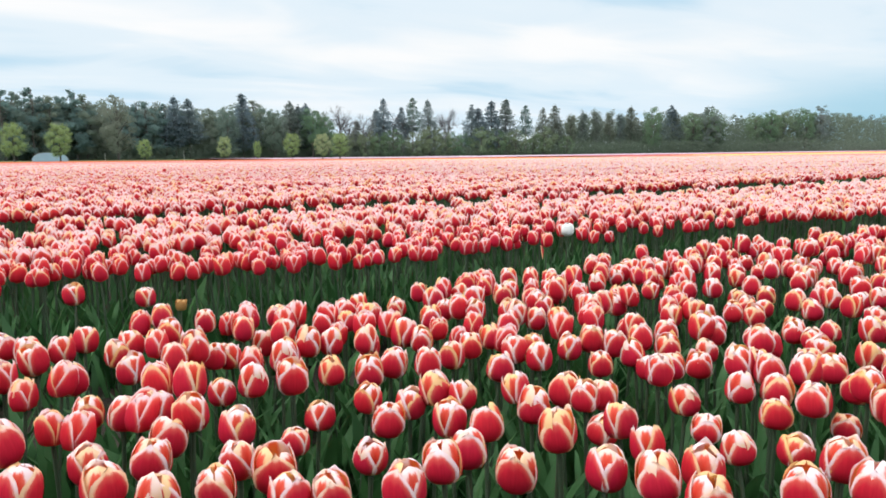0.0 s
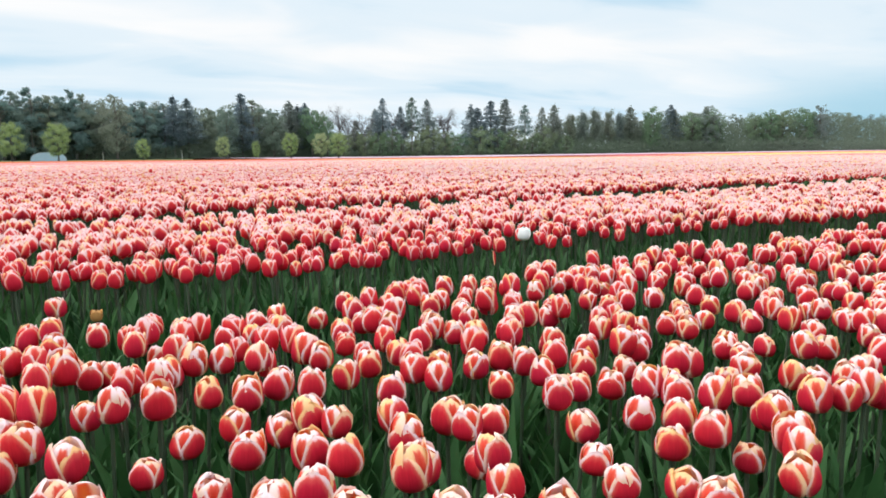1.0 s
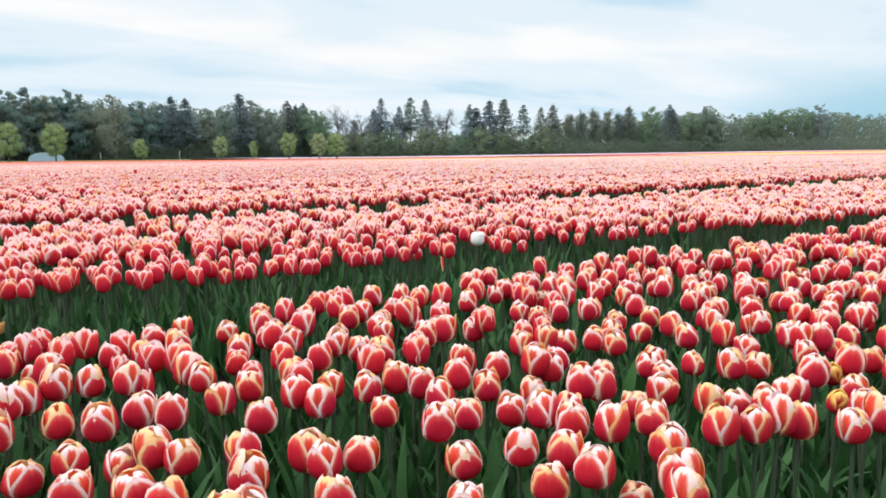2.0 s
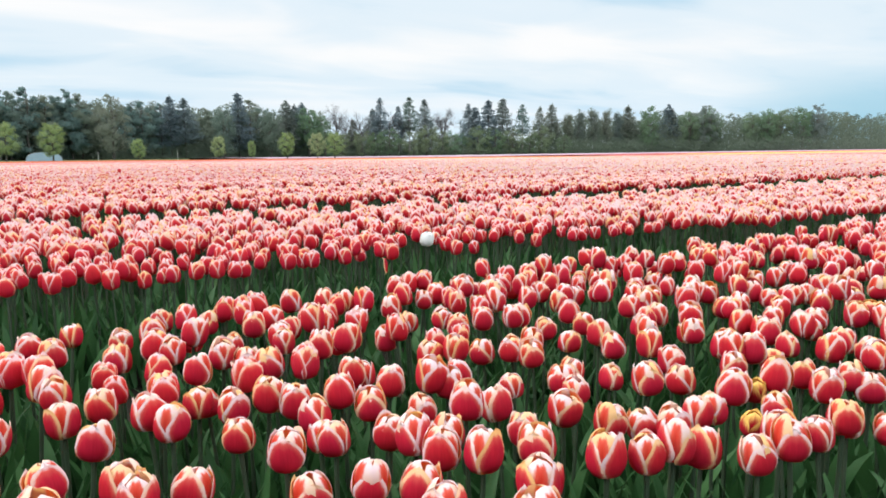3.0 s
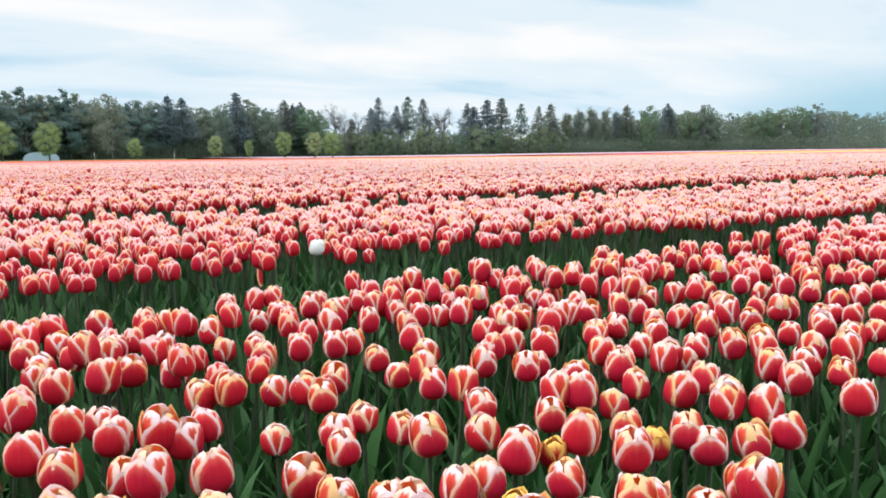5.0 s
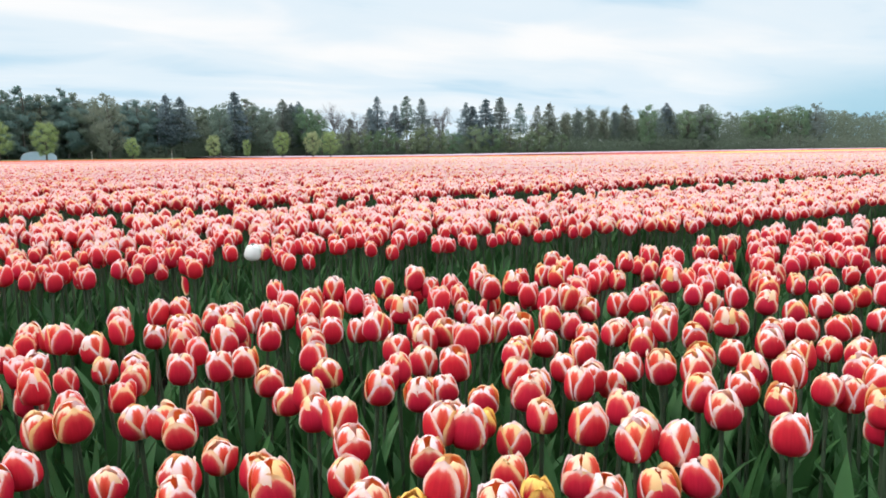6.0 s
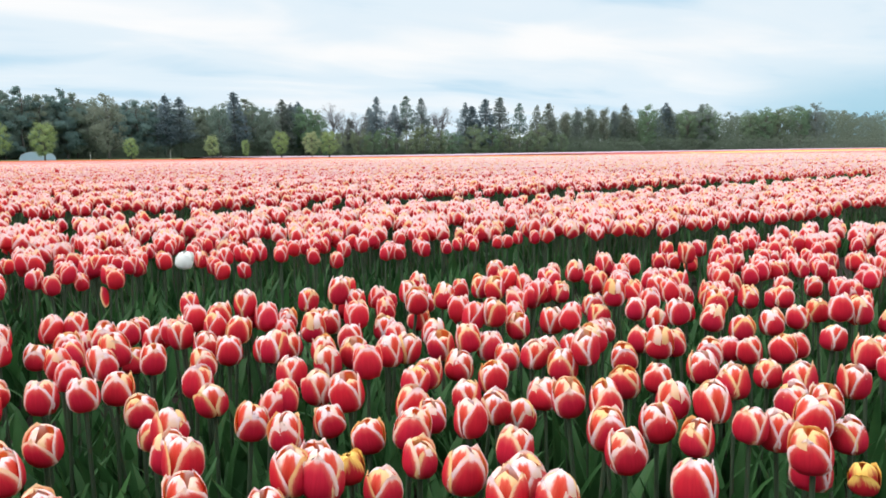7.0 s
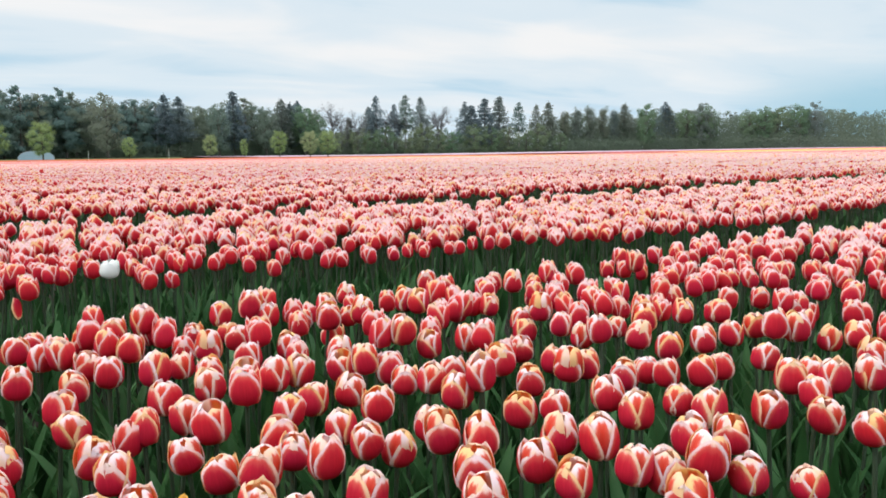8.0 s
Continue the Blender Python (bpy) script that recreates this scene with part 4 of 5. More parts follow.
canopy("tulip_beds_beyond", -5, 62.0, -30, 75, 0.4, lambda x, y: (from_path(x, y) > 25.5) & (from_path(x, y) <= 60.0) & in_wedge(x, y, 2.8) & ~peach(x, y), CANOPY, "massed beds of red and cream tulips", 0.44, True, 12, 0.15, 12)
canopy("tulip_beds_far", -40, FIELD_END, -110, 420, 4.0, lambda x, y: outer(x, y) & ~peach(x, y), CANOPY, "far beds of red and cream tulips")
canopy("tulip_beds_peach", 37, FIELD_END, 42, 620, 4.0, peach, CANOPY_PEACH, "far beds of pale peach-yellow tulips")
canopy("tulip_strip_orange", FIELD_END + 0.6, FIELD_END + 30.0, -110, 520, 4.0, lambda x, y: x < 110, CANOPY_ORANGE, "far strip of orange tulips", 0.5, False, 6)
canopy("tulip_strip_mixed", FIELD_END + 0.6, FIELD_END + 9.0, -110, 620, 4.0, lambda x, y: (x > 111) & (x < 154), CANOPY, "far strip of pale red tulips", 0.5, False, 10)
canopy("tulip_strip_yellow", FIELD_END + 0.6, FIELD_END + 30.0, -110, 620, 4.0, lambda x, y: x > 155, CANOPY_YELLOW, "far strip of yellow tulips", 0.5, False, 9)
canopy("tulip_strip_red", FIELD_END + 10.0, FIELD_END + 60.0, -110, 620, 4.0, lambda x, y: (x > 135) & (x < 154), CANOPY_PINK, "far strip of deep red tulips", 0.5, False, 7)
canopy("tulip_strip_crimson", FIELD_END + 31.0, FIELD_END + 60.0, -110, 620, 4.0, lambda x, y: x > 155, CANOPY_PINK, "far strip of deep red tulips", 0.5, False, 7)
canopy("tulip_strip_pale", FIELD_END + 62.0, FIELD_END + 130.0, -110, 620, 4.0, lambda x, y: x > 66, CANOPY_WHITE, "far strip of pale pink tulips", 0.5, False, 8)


# ---- odd plants ----
def lone_tulip(x, y, petal_mat, label, opened=0.0, size=1.0, turn=0.0, bulk=1.0, group=""):
    root = tulip_thing(rng, petal_mat, opened, bulk)
    root.matrix_basis = pose(x, y, float(ground_z(x, y)), 0, 0, turn) @ Matrix.Scale(size, 4)
    return tagged(root, label, "tulip", group)


lone_tulip(2.05, 2.035, PETAL_WHITE, "pure white tulip among red ones", 0.04, 1.05, 0.0, 1.0)
lone_tulip(3.38, 16.3, PETAL_RED, "plain red tulip standing above its neighbours", 0.05, 1.2)
for x, y in ((0.60, -0.38), (1.77, 0.06), (2.42, -0.45), (1.49, -0.14), (1.31, -0.255), (1.65, -0.22)):
    lone_tulip(x, y, PETAL_YELLOW, "yellow tulip flushed with red in the bed", 0.10, 0.98, 200 * x, 0.74, "yellow tulips in the bed")


def spent_tulip(x, y):
    """A stem that has dropped all but one hanging petal."""
    r = random.Random(5)
    root = new("spent_tulip")
    part("stem", tube([(0, 0, -0.01), (0.004, 0, 0.2), (0.0, 0.0, 0.43)], (0.005, 0.0045, 0.004), 6), STEM, root, "dark green stem")
    hung = moved(petal(r, 0.0, False, 9, 7, 0.028, 0.090, 0.0, 0.001), pose(0.0, 0.0, 0.478, 180, 0, 20))
    part("petal", moved(hung, pose(0.016, 0.004, 0)), PETAL, root, "last hanging petal")
    part("leaf", leaf(r, 0.4, 0.3, 0.028, 8, 5), LEAF, root, "long blue-green leaf")
    root.matrix_basis = pose(x, y, float(ground_z(x, y)), 0, 0, -60) @ Matrix.Scale(0.88, 4)
    return tagged(root, "spent tulip with one hanging petal beside the bed", "tulip")


spent_tulip(1.702, 1.892)
lone_tulip(-0.132, 1.811, PETAL_FADED, "faded short tulip turned orange-brown beside the bed", 0.22, 0.80, 40.0, 0.76)


# ---- the wood beyond the field ----
def clumps(rng, centres, radii, count, size, flat=0.75, shell=0.55):
    """Small leaf tufts round several centres, more of them near the outside."""
    weights = np.array(radii) ** 2
    weights = weights / weights.sum()
    which = rng.choice(len(centres), count, p=weights)
    d = rng.normal(size=(count, 3))
    d /= np.linalg.norm(d, axis=1)[:, None]
    far = rng.uniform(shell, 1.0, count) ** 0.6 * (1 + 0.18 * rng.normal(size=count))
    c = np.array(centres)[which] + d * (np.array(radii)[which] * far)[:, None] * np.array((1, 1, flat))
    outward = c * np.array((1, 1, 0)) / (np.linalg.norm(c[:, :2], axis=1)[:, None] + 1e-6) + np.array((0, 0, 0.35))
    return tufts(rng, c, size, 0.30 * d + 0.80 * outward)


def tufts(rng, c, size, facing=None, way=None):
    """Three-cornered leaf tufts at the points c; way: the direction in which they are drawn out."""
    n = len(c)
    a = rng.normal(size=(n, 3)) if way is None else np.asarray(way) + 0.35 * rng.normal(size=(n, 3))
    if facing is None:
        front = rng.normal(size=(n, 3))
    else:
        # leaves lie mostly along the outside of their clump
        front = facing + 0.30 * rng.normal(size=(n, 3))
        front /= np.linalg.norm(front, axis=1)[:, None]
        a = a - front * np.sum(a * front, 1)[:, None]
    a /= np.linalg.norm(a, axis=1)[:, None] + 1e-6
    b = np.cross(a, front)
    b /= np.linalg.norm(b, axis=1)[:, None] + 1e-6
    s = size * rng.uniform(0.55, 1.45, n)[:, None]
    tri = np.stack([c - a * s, c + a * s * 0.6 + b * s * 0.7, c + a * s * 0.6 - b * s * 0.7], 1)
    return Piece(tri.reshape(-1, 3), np.arange(n * 3).reshape(-1, 3), np.tile([(0, 0), (1, 0), (1, 1)], (n, 1)))


def limb(start, end, r0, r1, sag=0.0, sides=5):
    a, b = Vector(start), Vector(end)
    mid = a.lerp(b, 0.5) + Vector((0, 0, sag))
    return tube([a, mid, b], (r0, (r0 + r1) / 2, r1), sides)


def tree_of(wood, wood_mat, crown, crown_mat, name="tree", crown_name="crown"):
    root = new(name)
    root.empty_display_size = 1.0
    part("trunk", wood, wood_mat, root)
    part(crown_name, crown, crown_mat, root, "", False)
    return root


# all tree kinds are built one metre high and scaled to their height
def broadleaf(seed, leaf_mat, wide=0.30, low=0.22, count=4200, tuft=0.0134, spiky=0.0, bark=None):
    r = np.random.RandomState(seed)
    wood = [tube([(0, 0, -0.01), (r.uniform(-.01, .01), 0, 0.25), (r.uniform(-.03, .03), r.uniform(-.03, .03), 0.62), (0, 0, 0.9)], (0.022, 0.016, 0.010, 0.003), 7)]
    centres, radii = [], []
    for i in range(26):
        h = low + (0.90 - low) * (i + r.uniform(0, 0.8)) / 26
        reach = wide * (1.0 - abs((h - 0.5) / 0.62) ** 2.2) * r.uniform(0.45, 0.95)
        a = i * 2.4 + r.uniform(-0.5, 0.5)
        end = (reach * math.cos(a), reach * math.sin(a), h)
        wood.append(limb((0, 0, max(0.12, h - 0.20)), end, 0.008, 0.002, -0.01, 4))
        centres.append(end), radii.append(r.uniform(0.07, 0.13) * (1.0 if h < 0.75 else 0.7))
    for i in range(int(6 * spiky)):
        a = r.uniform(0, 6.28)
        centres.append((0.09 * math.cos(a), 0.09 * math.sin(a), r.uniform(0.86, 0.97))), radii.append(0.035)
    return tree_of(union(wood), bark or BARK, clumps(r, centres, radii, count, tuft, 0.75, 0.35), leaf_mat)


def conifer(seed, wide=0.24, low=0.12, whorls=32, gaps=0.12, mat=None, trunk_mat=None, sprays=4600):
    """A spruce or larch: tiers of boughs that droop and turn up at the end, hung with fine sprays."""
    r = np.random.RandomState(seed)
    wood = [tube([(0, 0, -0.01), (0, 0, 0.4), (0.004, 0, 0.99)], (0.013, 0.009, 0.001), 6)]
    boughs = []
    for i in range(whorls):
        t = (i + r.uniform(0, 0.6)) / whorls
        h = low + (0.985 - low) * t
        tier = r.uniform(0.86, 1.08)
        for k in range(6):
            if t < 0.9 and r.uniform() < gaps:
                continue
            reach = (wide * (1 - t) ** 0.80 * min(1, 0.5 + 2.2 * t) + 0.008) * tier * r.uniform(0.65, 1.15)
            a = k * 1.047 + i * 0.7 + r.uniform(-0.3, 0.3)
            boughs.append((h + r.normal() * 0.010, a, reach, r.uniform(0.10, 0.30)))
            if k % 2 == 0 and reach > 0.03:
                wood.append(limb((0, 0, h), (reach * 0.9 * math.cos(a), reach * 0.9 * math.sin(a), h - 0.2 * reach), 0.0028, 0.0008, -0.01, 3))
    boughs = np.array(boughs)
    share = boughs[:, 2] + 0.02
    at = boughs[r.choice(len(boughs), sprays, p=share / share.sum())]
    s = np.sqrt(r.uniform(0.01, 1, sprays))
    out = at[:, 2] * s
    c = np.stack([out * np.cos(at[:, 1]), out * np.sin(at[:, 1]), at[:, 0] - at[:, 3] * out * (1.6 - 0.9 * s)], 1)
    c += r.normal(size=c.shape) * np.array((0.012, 0.012, 0.010)) * (0.4 + 2.2 * at[:, 2:3] / wide)
    way = np.stack([np.cos(at[:, 1]), np.sin(at[:, 1]), np.full(sprays, -0.35)], 1)
    return tree_of(union(wood), trunk_mat or BARK, tufts(r, c, 0.0115, None, way), mat or NEEDLE, "conifer_tree")


def pine_tree(seed):
    """A tall pine: a broken, tufted crown with branches showing at the top."""
    r = np.random.RandomState(seed)
    wood = [tube([(0, 0, -0.01), (0.01, 0, 0.4), (r.uniform(-.03, .03), 0, 0.7), (0, 0.01, 0.95)], (0.018, 0.013, 0.009, 0.003), 7)]
    centres, radii = [], []
    for i in range(34):
        h = 0.10 + 0.87 * (i + r.uniform(0, 0.9)) / 34
        reach = 0.21 * (1 - abs((h - 0.48) / 0.52) ** 2.6) * r.uniform(0.3, 1.15) + 0.015
        a = r.uniform(0, 6.28)
        end = (reach * math.cos(a), reach * math.sin(a), h)
        wood.append(limb((0, 0, h - 0.04), end, 0.006, 0.002, 0.01, 4))
        centres.append(end), radii.append(r.uniform(0.060, 0.11) * (1.0 if h < 0.75 else 0.55))
    return tree_of(union(wood), BARK, clumps(r, centres, radii, 7600, 0.0108, 0.6, 0.1), PINE, "pine_tree")


def bare_tree(seed, wide=0.30):
    """A tree still almost leafless: a round head of fine twigs on forked limbs."""
    r = np.random.RandomState(seed)
    wood = [tube([(0, 0, -0.01), (0.005, 0, 0.2), (0, 0.01, 0.42), (0, 0, 0.70)], (0.016, 0.012, 0.008, 0.002), 6)]
    twigs = []

    def sprout(start, way, long, thick, deep):
        end = start + way * long
        if deep < 2:
            wood.append(limb(start, end, thick, thick * 0.55, 0.006, 4))
        else:
            w = way.orthogonal().normalized() * thick
            twigs.append([start - w, start + w, end + w * 0.3, end - w * 0.3])
        if deep == 4:
            return
        for k in range((4, 4, 5, 4)[deep]):
            turned = (way + Vector(r.normal(size=3)) * 0.42 + Vector((0, 0, 0.10))).normalized()
            sprout(start.lerp(end, r.uniform(0.45, 1.0)), turned, long * r.uniform(0.55, 0.80), thick * 0.55, deep + 1)

    for i in range(9):
        a, lift = i * 2.4, r.uniform(0.25, 1.35)
        way = Vector((math.cos(lift) * math.cos(a), math.cos(lift) * math.sin(a), math.sin(lift)))
        sprout(Vector((0, 0, r.uniform(0.26, 0.55))), way, wide * r.uniform(0.55, 0.75), 0.0080, 0)
    p = union(wood)
    v = np.array([[tuple(c) for c in q] for q in twigs])
    crown = Piece(v.reshape(-1, 3), np.arange(len(v) * 4).reshape(-1, 4), np.tile([(0, 0), (1, 0), (1, 1), (0, 1)], (len(v), 1)))
    top = max(p.v[:, 2].max(), crown.v[:, 2].max())
    p.v[:, 2], crown.v[:, 2] = p.v[:, 2] / top, crown.v[:, 2] / top
    return tree_of(p, TWIG, crown, TWIG, "bare_tree", "crown")


def slender_tree(seed, leaf_mat, wide=0.15, low=0.34, count=3000):
    """A slim woodland tree: a tall pale trunk, rising branches and a thin veil of opening buds."""
    r = np.random.RandomState(seed)
    wood = [tube([(0, 0, -0.01), (r.uniform(-.01, .01), 0, 0.3), (r.uniform(-.02, .02), r.uniform(-.02, .02), 0.65), (0, 0, 0.97)], (0.013, 0.010, 0.006, 0.001), 6)]
    points, ways = [], []
    for i in range(44):
        h = low + (0.86 - low) * (i + r.uniform(0, 0.9)) / 44
        a, long = r.uniform(0, 6.28), wide * r.uniform(0.5, 1.1) * (1.15 - 0.6 * (h - low) / (0.9 - low))
        way = Vector((math.cos(a), math.sin(a), r.uniform(0.7, 1.5))).normalized()
        wood.append(limb((0, 0, h), Vector((0, 0, h)) + way * long, 0.0035, 0.0008, -0.005, 4))
        for k in range(count // 44):
            q = Vector((0, 0, h)) + way * (long * r.uniform(0.25, 1.15)) + Vector(r.normal(size=3)) * 0.026
            points.append(tuple(q)), ways.append(tuple(way))
    return tree_of(union(wood), TWIG, tufts(r, np.array(points), 0.0100, None, np.array(ways)), leaf_mat, "slender_tree")


def young_tree(seed):
    """A young roadside tree, egg-shaped, in fresh leaf, on a short clear trunk."""
    r = np.random.RandomState(seed)
    wood = [tube([(0, 0, -0.01), (0, 0, 0.2), (0, 0, 0.8)], (0.020, 0.016, 0.004), 7)]
    centres, radii = [], []
    for i in range(30):
        h = 0.20 + 0.70 * (i + r.uniform(0, 0.7)) / 30
        reach = 0.27 * math.sqrt(max(0.0, 1 - ((h - 0.52) / 0.42) ** 2)) * r.uniform(0.5, 0.95)
        a = i * 2.4
        end = (reach * math.cos(a), reach * math.sin(a), h)
        wood.append(limb((0, 0, max(0.16, h - 0.2)), end, 0.006, 0.0015, 0, 4))
        centres.append(end), radii.append(r.uniform(0.06, 0.10))
    return tree_of(union(wood), BARK, clumps(r, centres, radii, 10000, 0.0098, 0.9, 0.0), FRESH_LEAF, "young_tree")


def planted(kinds, rows, seed, label, group, slim=1.0):
    """Sets trees in a row of (x, y, height), the kinds by turns; the first of each kind is the built one."""
    r = random.Random(seed)
    fresh = [k for k in kinds if not k.get("label")]
    for x, y, h, *rest in rows:
        wide = rest[0] if rest else h * slim * r.uniform(0.9, 1.15)
        foot = float(ground_z(x, y))
        m = pose(x, y, foot, 0, 0, r.uniform(0, 360)) @ Matrix.Diagonal((wide, wide, 1.04 * h - foot, 1))
        if fresh:
            ob = fresh.pop()
            ob.matrix_basis = m
        else:
            ob = copy_thing(r.choice(kinds), m)
            ob.matrix_basis = m
        tagged(ob, label, "tree", group)


CONIFERS = [
    (79.4, 307.0, 23.9), (85.2, 307.7, 22.8), (108.7, 310.9, 26.5), (131.7, 314.8, 23.9), (136.0, 315.3, 22.3), (139.8, 315.7, 23.2),
    (166.3, 317.0, 16.5), (177.1, 316.8, 21.3), (230.2, 311.0, 24.7), (234.1, 310.3, 23.6), (241.5, 308.7, 27.2), (249.5, 306.8, 28.2),
    (277.1, 299.1, 25.3), (319.4, 283.3, 24.6), (341.8, 273.5, 25.2), (343.6, 272.6, 22.7), (360.3, 264.4, 23.3),
]
SLIM_CONIFERS = [
    (178.1, 311.5, 26.3), (193.9, 310.5, 27.3), (202.4, 309.7, 26.4), (256.9, 299.4, 24.8), (266.4, 296.7, 23.7), (188.0, 311.0, 22.8),
]
PINES = [
    (19.2, 294.2, 23.4), (28.4, 298.0, 24.8), (42.9, 302.9, 25.3), (34.6, 300.2, 22.4), (46.3, 303.9, 23.5), (69.1, 309.1, 22.0),
    (76.5, 310.3, 21.6), (115.0, 315.6, 24.2), (96.1, 312.4, 20.4), (65.3, 308.5, 21.0),
    (22.7, 298.1, 23.0), (32.7, 303.0, 22.2), (38.3, 306.6, 22.6),
]
BARE_TREES = [
    (155.8, 313.2, 23.7), (168.4, 313.4, 20.4), (214.5, 310.0, 23.1), (183.8, 313.0, 19.3), (283.6, 293.2, 20.9), (289.9, 291.0, 21.8),
    (297.7, 288.1, 22.8), (304.9, 285.3, 22.5), (310.8, 282.9, 21.6), (160.9, 313.4, 18.9), (207.2, 311.0, 19.7), (190.0, 312.6, 20.2),
]
LEAFY_TREES = [
    (55.3, 294.1, 22.9), (120.5, 305.3, 20.1), (139.6, 307.8, 21.7), (324.1, 272.6, 25.3), (403.3, 230.2, 24.3), (98.7, 300.7, 20.1),
    (145.4, 308.3, 18.4), (392.3, 237.1, 22.9), (378.3, 245.4, 21.5), (354.2, 258.4, 24.7), (357.2, 256.9, 24.0), (346.2, 262.4, 22.2),
    (385.9, 240.9, 23.0), (410.0, 225.9, 24.9),
]
WOOD_LEFT = [
    (16.0, 297.5, 21.6), (24.6, 300.5, 21.4), (30.2, 302.0, 22.0), (36.0, 304.5, 22.0), (41.0, 306.0, 22.4), (48.5, 307.5, 22.2),
    (12.2, 301.7, 18.6), (17.1, 301.5, 18.5), (22.6, 303.4, 20.9), (25.7, 304.6, 17.9), (31.5, 306.8, 20.6), (39.0, 309.3, 20.1),
    (43.9, 310.8, 20.1), (48.8, 312.2, 21.8), (54.5, 313.6, 19.0), (59.9, 314.9, 19.7), (66.5, 316.2, 23.0), (72.9, 317.3, 20.8),
    (77.5, 318.0, 23.4), (86.0, 319.0, 20.1), (92.1, 319.6, 18.1), (98.5, 320.1, 18.3), (104.0, 320.3, 18.9), (111.6, 322.0, 18.4),
    (121.1, 323.7, 22.9), (125.4, 324.4, 22.5), (137.0, 325.9, 21.6), (143.5, 326.5, 22.6), (151.0, 327.1, 22.3),
]
WOOD_RIGHT = [
    (297.1, 305.8, 20.9), (305.8, 302.5, 19.3), (314.2, 299.2, 19.3), (322.8, 295.6, 19.0), (329.5, 292.8, 22.8), (338.2, 289.0, 18.9),
    (345.8, 285.5, 20.8), (352.4, 282.4, 22.4), (360.5, 278.4, 20.8), (365.4, 275.9, 23.0), (375.5, 270.5, 18.8), (378.8, 268.7, 19.7),
    (387.8, 263.6, 22.6), (394.3, 259.8, 19.6), (404.0, 254.0, 22.8), (409.7, 250.4, 22.7), (416.8, 245.9, 21.3), (424.4, 240.9, 18.3),
    (429.3, 237.5, 18.2), (435.1, 233.6, 22.4), (442.9, 228.1, 22.6), (447.4, 224.8, 20.6), (455.5, 218.8, 21.8), (459.4, 215.9, 18.5),
    (463.8, 209.2, 17.9), (467.5, 200.8, 20.2), (469.4, 196.5, 19.4),
]
LOW_TREES = [
    (143.5, 300.3, 11.1), (151.8, 300.8, 11.2), (162.4, 301.1, 11.7), (168.9, 301.1, 10.8), (177.0, 300.9, 12.9), (189.7, 300.2, 11.9),
    (196.7, 299.6, 14.4), (205.3, 298.6, 11.8), (212.4, 297.7, 11.5), (224.8, 295.6, 14.3), (234.1, 293.8, 12.4), (243.8, 291.6, 13.0),
    (253.1, 289.2, 11.0), (259.0, 287.6, 14.4), (271.7, 283.8, 9.8),
]
WOOD_BACK = [
    (11.9, 313.7, 19.6), (17.3, 313.5, 20.2), (21.4, 314.5, 20.3), (26.3, 316.4, 19.5), (31.1, 318.2, 20.6), (37.7, 320.4, 22.2),
    (42.4, 321.8, 19.8), (47.0, 323.1, 21.8), (54.4, 324.9, 22.1), (57.9, 325.7, 21.5), (65.6, 327.3, 23.0), (70.2, 328.1, 22.5),
    (78.2, 329.4, 22.3), (84.7, 330.2, 23.5), (88.9, 330.6, 21.9), (97.7, 331.3, 21.0), (101.8, 331.5, 22.3), (109.7, 332.2, 22.3),
    (118.4, 333.8, 20.1), (123.0, 334.6, 22.5), (133.6, 336.1, 21.3), (141.3, 336.9, 22.6), (145.9, 337.3, 23.0),
]
YOUNG_TREES = [
    (11.9, 166.0, 7.9, 5.3), (20.0, 166.0, 7.9, 5.3), (36.2, 166.0, 4.7, 3.4), (53.4, 166.0, 5.3, 3.8), (61.0, 166.0, 4.3, 2.1), (69.7, 166.0, 6.3, 4.3), (77.5, 166.0, 6.2, 4.6), (82.2, 166.0, 6.3, 5.5),
]
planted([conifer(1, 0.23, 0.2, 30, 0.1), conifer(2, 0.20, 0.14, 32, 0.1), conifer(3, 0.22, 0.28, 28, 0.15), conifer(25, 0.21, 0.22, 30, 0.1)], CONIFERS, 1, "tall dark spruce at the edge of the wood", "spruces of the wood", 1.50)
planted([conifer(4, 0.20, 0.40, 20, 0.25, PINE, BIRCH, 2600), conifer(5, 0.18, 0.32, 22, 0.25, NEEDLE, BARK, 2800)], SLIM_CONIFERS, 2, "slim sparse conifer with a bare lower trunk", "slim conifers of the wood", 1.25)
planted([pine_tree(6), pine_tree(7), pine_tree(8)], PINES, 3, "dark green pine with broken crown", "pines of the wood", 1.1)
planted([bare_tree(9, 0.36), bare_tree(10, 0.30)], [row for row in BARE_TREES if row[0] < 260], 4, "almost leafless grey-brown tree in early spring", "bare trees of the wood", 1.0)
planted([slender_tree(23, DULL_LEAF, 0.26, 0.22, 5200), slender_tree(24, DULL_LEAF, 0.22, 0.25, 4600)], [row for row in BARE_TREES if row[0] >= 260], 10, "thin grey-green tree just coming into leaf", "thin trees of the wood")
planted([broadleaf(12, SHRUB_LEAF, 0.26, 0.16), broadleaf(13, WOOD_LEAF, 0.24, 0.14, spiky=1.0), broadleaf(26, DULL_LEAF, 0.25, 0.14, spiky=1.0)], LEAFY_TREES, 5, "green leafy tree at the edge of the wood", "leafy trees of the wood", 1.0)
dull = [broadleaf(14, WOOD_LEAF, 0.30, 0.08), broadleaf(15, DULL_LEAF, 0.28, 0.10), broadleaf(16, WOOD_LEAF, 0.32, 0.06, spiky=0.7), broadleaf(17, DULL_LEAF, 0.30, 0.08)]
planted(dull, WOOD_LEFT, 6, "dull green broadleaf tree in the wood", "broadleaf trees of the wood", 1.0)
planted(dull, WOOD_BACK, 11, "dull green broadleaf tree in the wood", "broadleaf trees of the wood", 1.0)
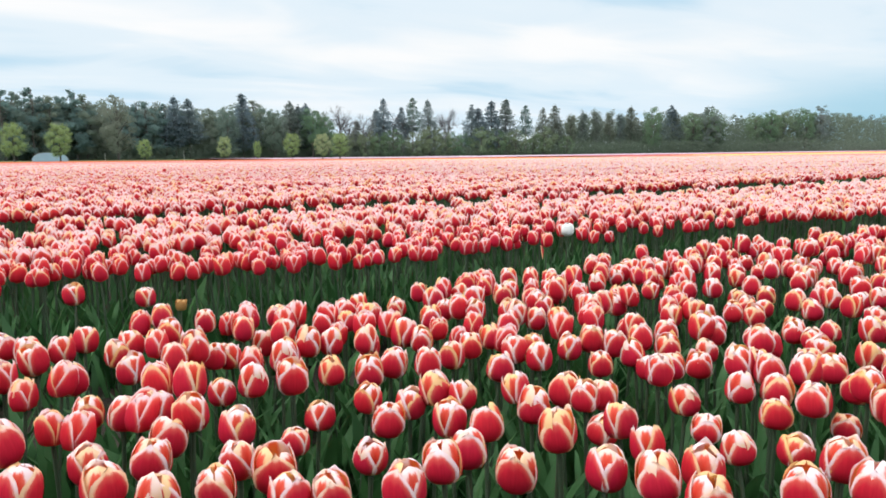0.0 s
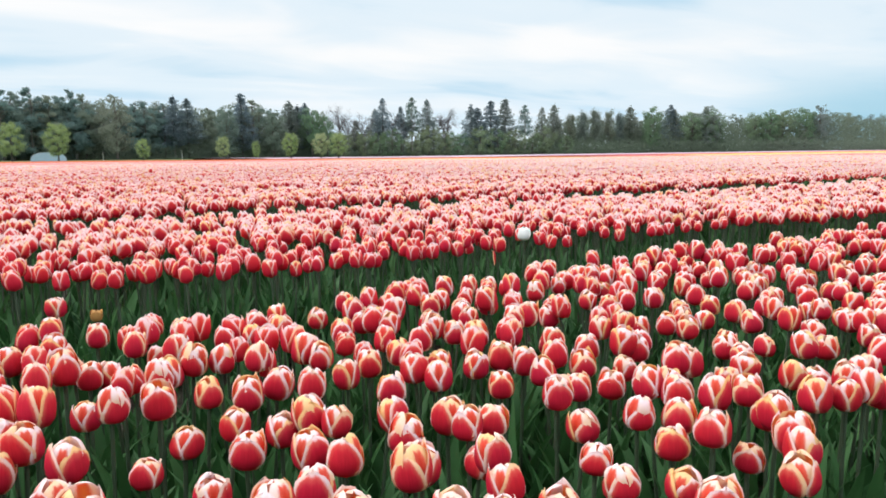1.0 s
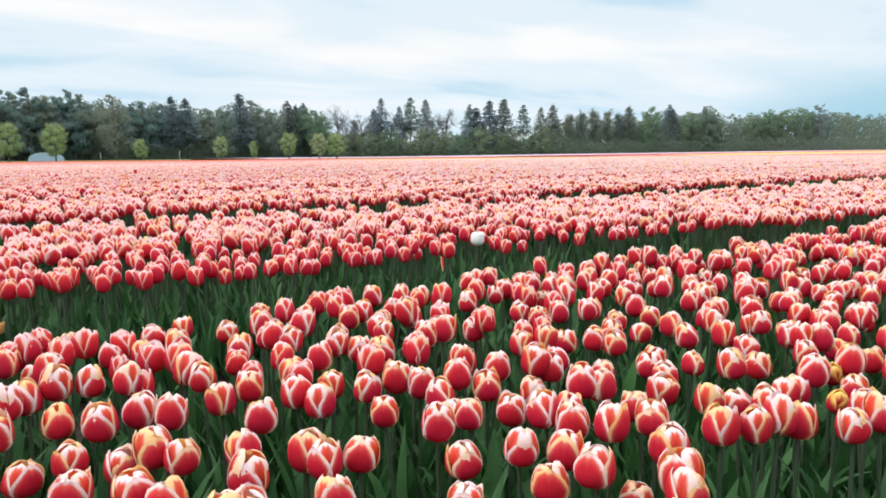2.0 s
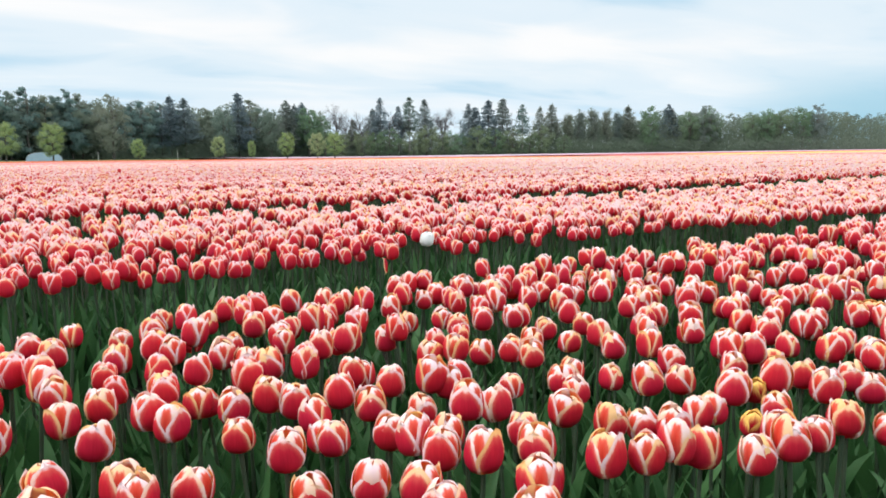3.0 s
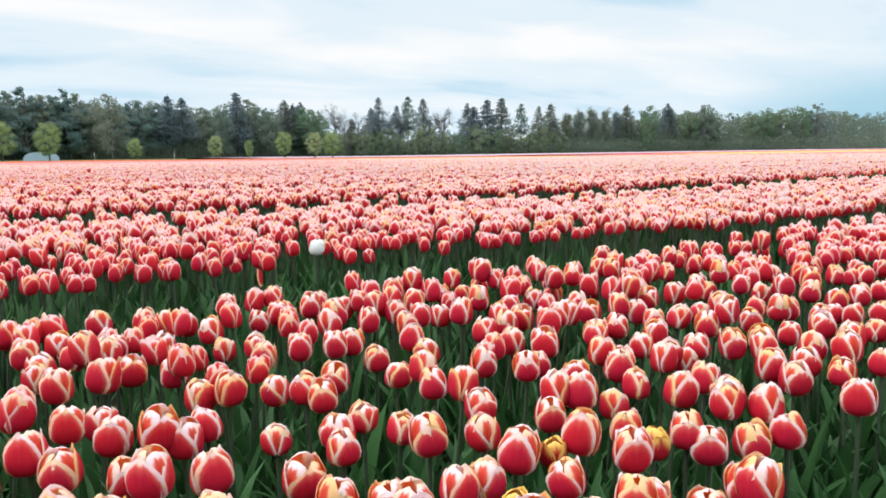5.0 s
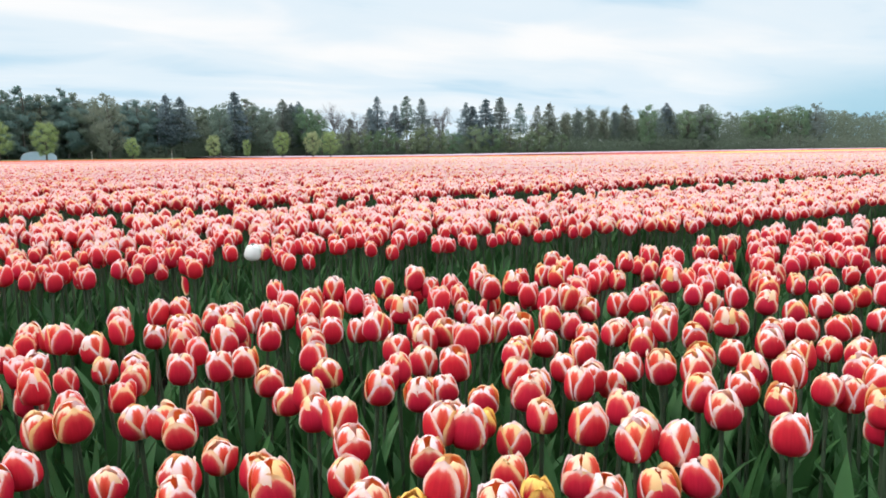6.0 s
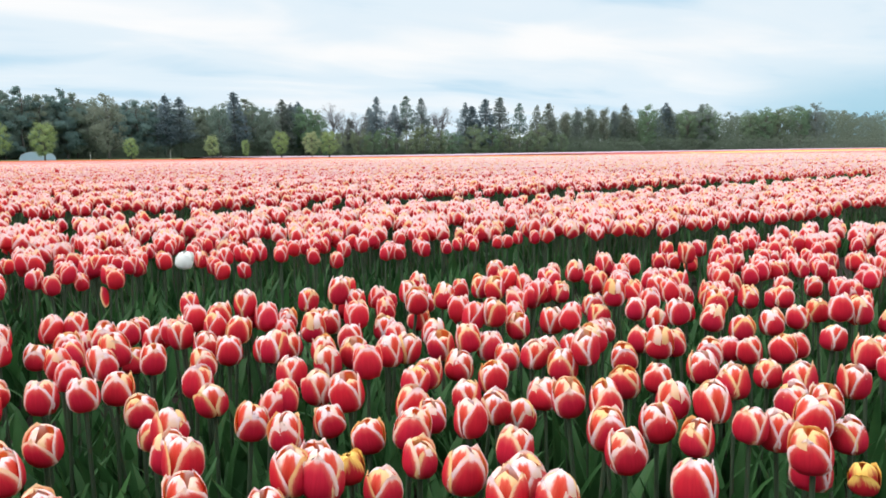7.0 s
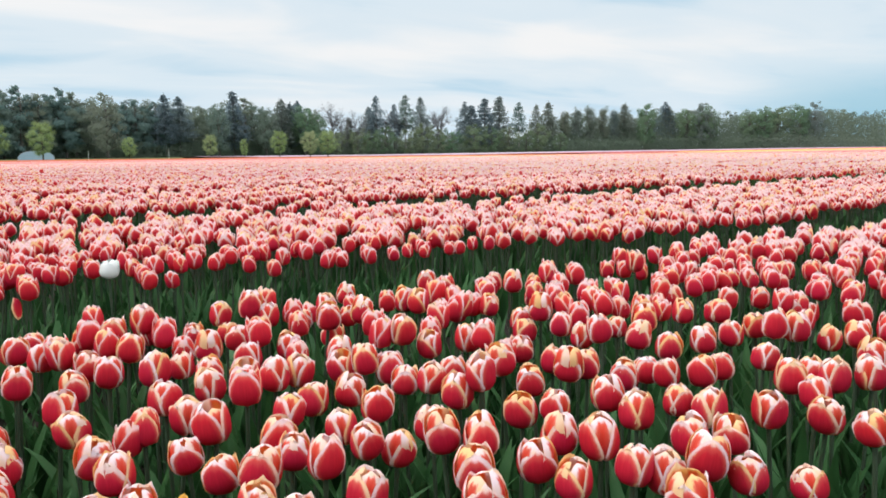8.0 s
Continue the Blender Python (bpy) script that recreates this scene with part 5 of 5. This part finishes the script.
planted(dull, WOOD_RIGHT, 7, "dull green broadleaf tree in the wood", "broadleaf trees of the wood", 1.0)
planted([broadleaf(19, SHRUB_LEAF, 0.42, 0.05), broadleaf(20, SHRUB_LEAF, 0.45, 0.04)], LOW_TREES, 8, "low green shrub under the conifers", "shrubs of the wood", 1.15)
youngs = [young_tree(21), young_tree(22)]
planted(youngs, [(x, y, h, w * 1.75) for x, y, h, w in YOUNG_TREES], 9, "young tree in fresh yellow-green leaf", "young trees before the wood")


def wood_floor(rng):
    """Undergrowth and the depth of the wood: tufts between the trunks, low before and higher behind."""
    n = 190000
    t = rng.uniform(0, 1, n)
    head = np.radians(-8 + 80 * t)
    deep = rng.uniform(0, 1, n)
    dist = np.interp(t, [0, 0.3, 0.52, 0.72, 1], [284, 317, 370, 417, 492]) + 34 * deep
    open_part = smooth(t, 0.38, 0.44) * (1 - smooth(t, 0.60, 0.66))
    top = (21.0 - 3.5 * smooth(t, 0.32, 0.40) + 3.0 * smooth(t, 0.6, 0.75) + 2.0 * np.sin(t * 61) + 1.5 * np.sin(t * 173)) * (1 - 0.50 * open_part) * (0.25 + 0.75 * smooth(deep, 0.0, 0.55))
    z = rng.uniform(0, 1, n) ** 1.2 * top
    c = np.stack([-0.85 + dist * np.sin(head), -1 + dist * np.cos(head), z - 0.3], 1)
    p = tufts(rng, c, 0.34 + 0.06 * smooth(t, 0.58, 0.70)[:, None], np.stack([-np.sin(head), -np.cos(head), np.full(n, 0.45)], 1))
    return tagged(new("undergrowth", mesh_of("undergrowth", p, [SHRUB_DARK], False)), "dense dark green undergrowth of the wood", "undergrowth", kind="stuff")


# base colour lightened beyond real leaves, with the haze before the wood mixed in
SHRUB_DARK = leaf_paint("undergrowth_leaves_hazed", (0.114, 0.168, 0.138), (0.160, 0.222, 0.172), 0.7, 0.50, False)
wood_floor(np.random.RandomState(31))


# ---- things beside the field ----
def polytunnel(x, y, wide, high, long, turn):
    """A film tunnel on hoops."""
    root = new("polytunnel")

    def arch(t, grow=0.0):
        a = math.pi * t
        cx, cz = math.cos(a), math.sin(a)
        return ((wide / 2 + grow) * math.copysign(abs(cx) ** 0.75, cx), (high + grow) * abs(cz) ** 0.75)

    def skin(y0, y1, n=2):
        v, uv = [], []
        ys = np.linspace(y0, y1, n)
        for q in ys:
            for i in range(17):
                ax, az = arch(i / 16)
                v.append((ax, q, az - 0.02)), uv.append((i / 16, q))
        return Piece(v, grid_faces(n, 17), uv)

    bays = 6
    for k in range(bays):
        part("film", skin(-long / 2 + k * long / bays, -long / 2 + (k + 1) * long / bays), FILM, root, "pale translucent film")
    for k in range(bays + 1):
        q = -long / 2 + k * long / bays
        part("hoop", tube([(arch(i / 16, 0.02)[0], q, arch(i / 16, 0.02)[1]) for i in range(17)], [0.05] * 17, 6), STEEL, root, "grey steel hoop")
    for q in (-long / 2, long / 2):
        ring = [(arch(i / 16)[0], q, arch(i / 16)[1] - 0.02) for i in range(17)]
        v = ring + [(c[0] * 0.5, q, c[2] * 0.5) for c in ring]
        part("end_wall", Piece(v, grid_faces(2, 17), [(0, 0)] * 34), FILM, root, "film end wall")
        part("door_panel", Piece([(c[0] * 0.5, q, c[2] * 0.5) for c in ring] + [(c[0] * 0.02, q, 0.0) for c in ring], grid_faces(2, 17), [(0, 0)] * 34), FILM, root)
    root.matrix_basis = pose(x, y, float(ground_z(x, y)), 0, 0, turn)
    return tagged(root, "pale blue-white film tunnel greenhouse beyond the trees", "greenhouse")


FILM = simple("greenhouse_film", (0.26, 0.37, 0.45), (0.42, 0.53, 0.62), 0.5, 0.3)
STEEL = simple("grey_steel", (0.30, 0.31, 0.32), (0.42, 0.43, 0.44), 3.0, 0.4, 0.8)
POST = simple("weathered_white_post", (0.45, 0.44, 0.40), (0.62, 0.61, 0.57), 5.0, 0.7)
polytunnel(25.9, 235.0, 8.8, 2.4, 14.0, -6)


def marker_post(x, y, high):
    root = new("marker_post")
    part("post", tube([(0, 0, -0.05), (0, 0, high * 0.5), (0, 0, high)], (0.05, 0.045, 0.04), 8), POST, root)
    part("cap", tube([(0, 0, high), (0, 0, high + 0.04), (0, 0, high + 0.07)], (0.07, 0.07, 0.02), 8), POST, root)
    root.matrix_basis = pose(x, y, float(ground_z(x, y)))
    return tagged(root, "weathered white marker post at the field's edge", "post", "posts at the field's edge")


marker_post(27.6, 162.0, 1.9)
marker_post(43.2, 162.0, 2.2)
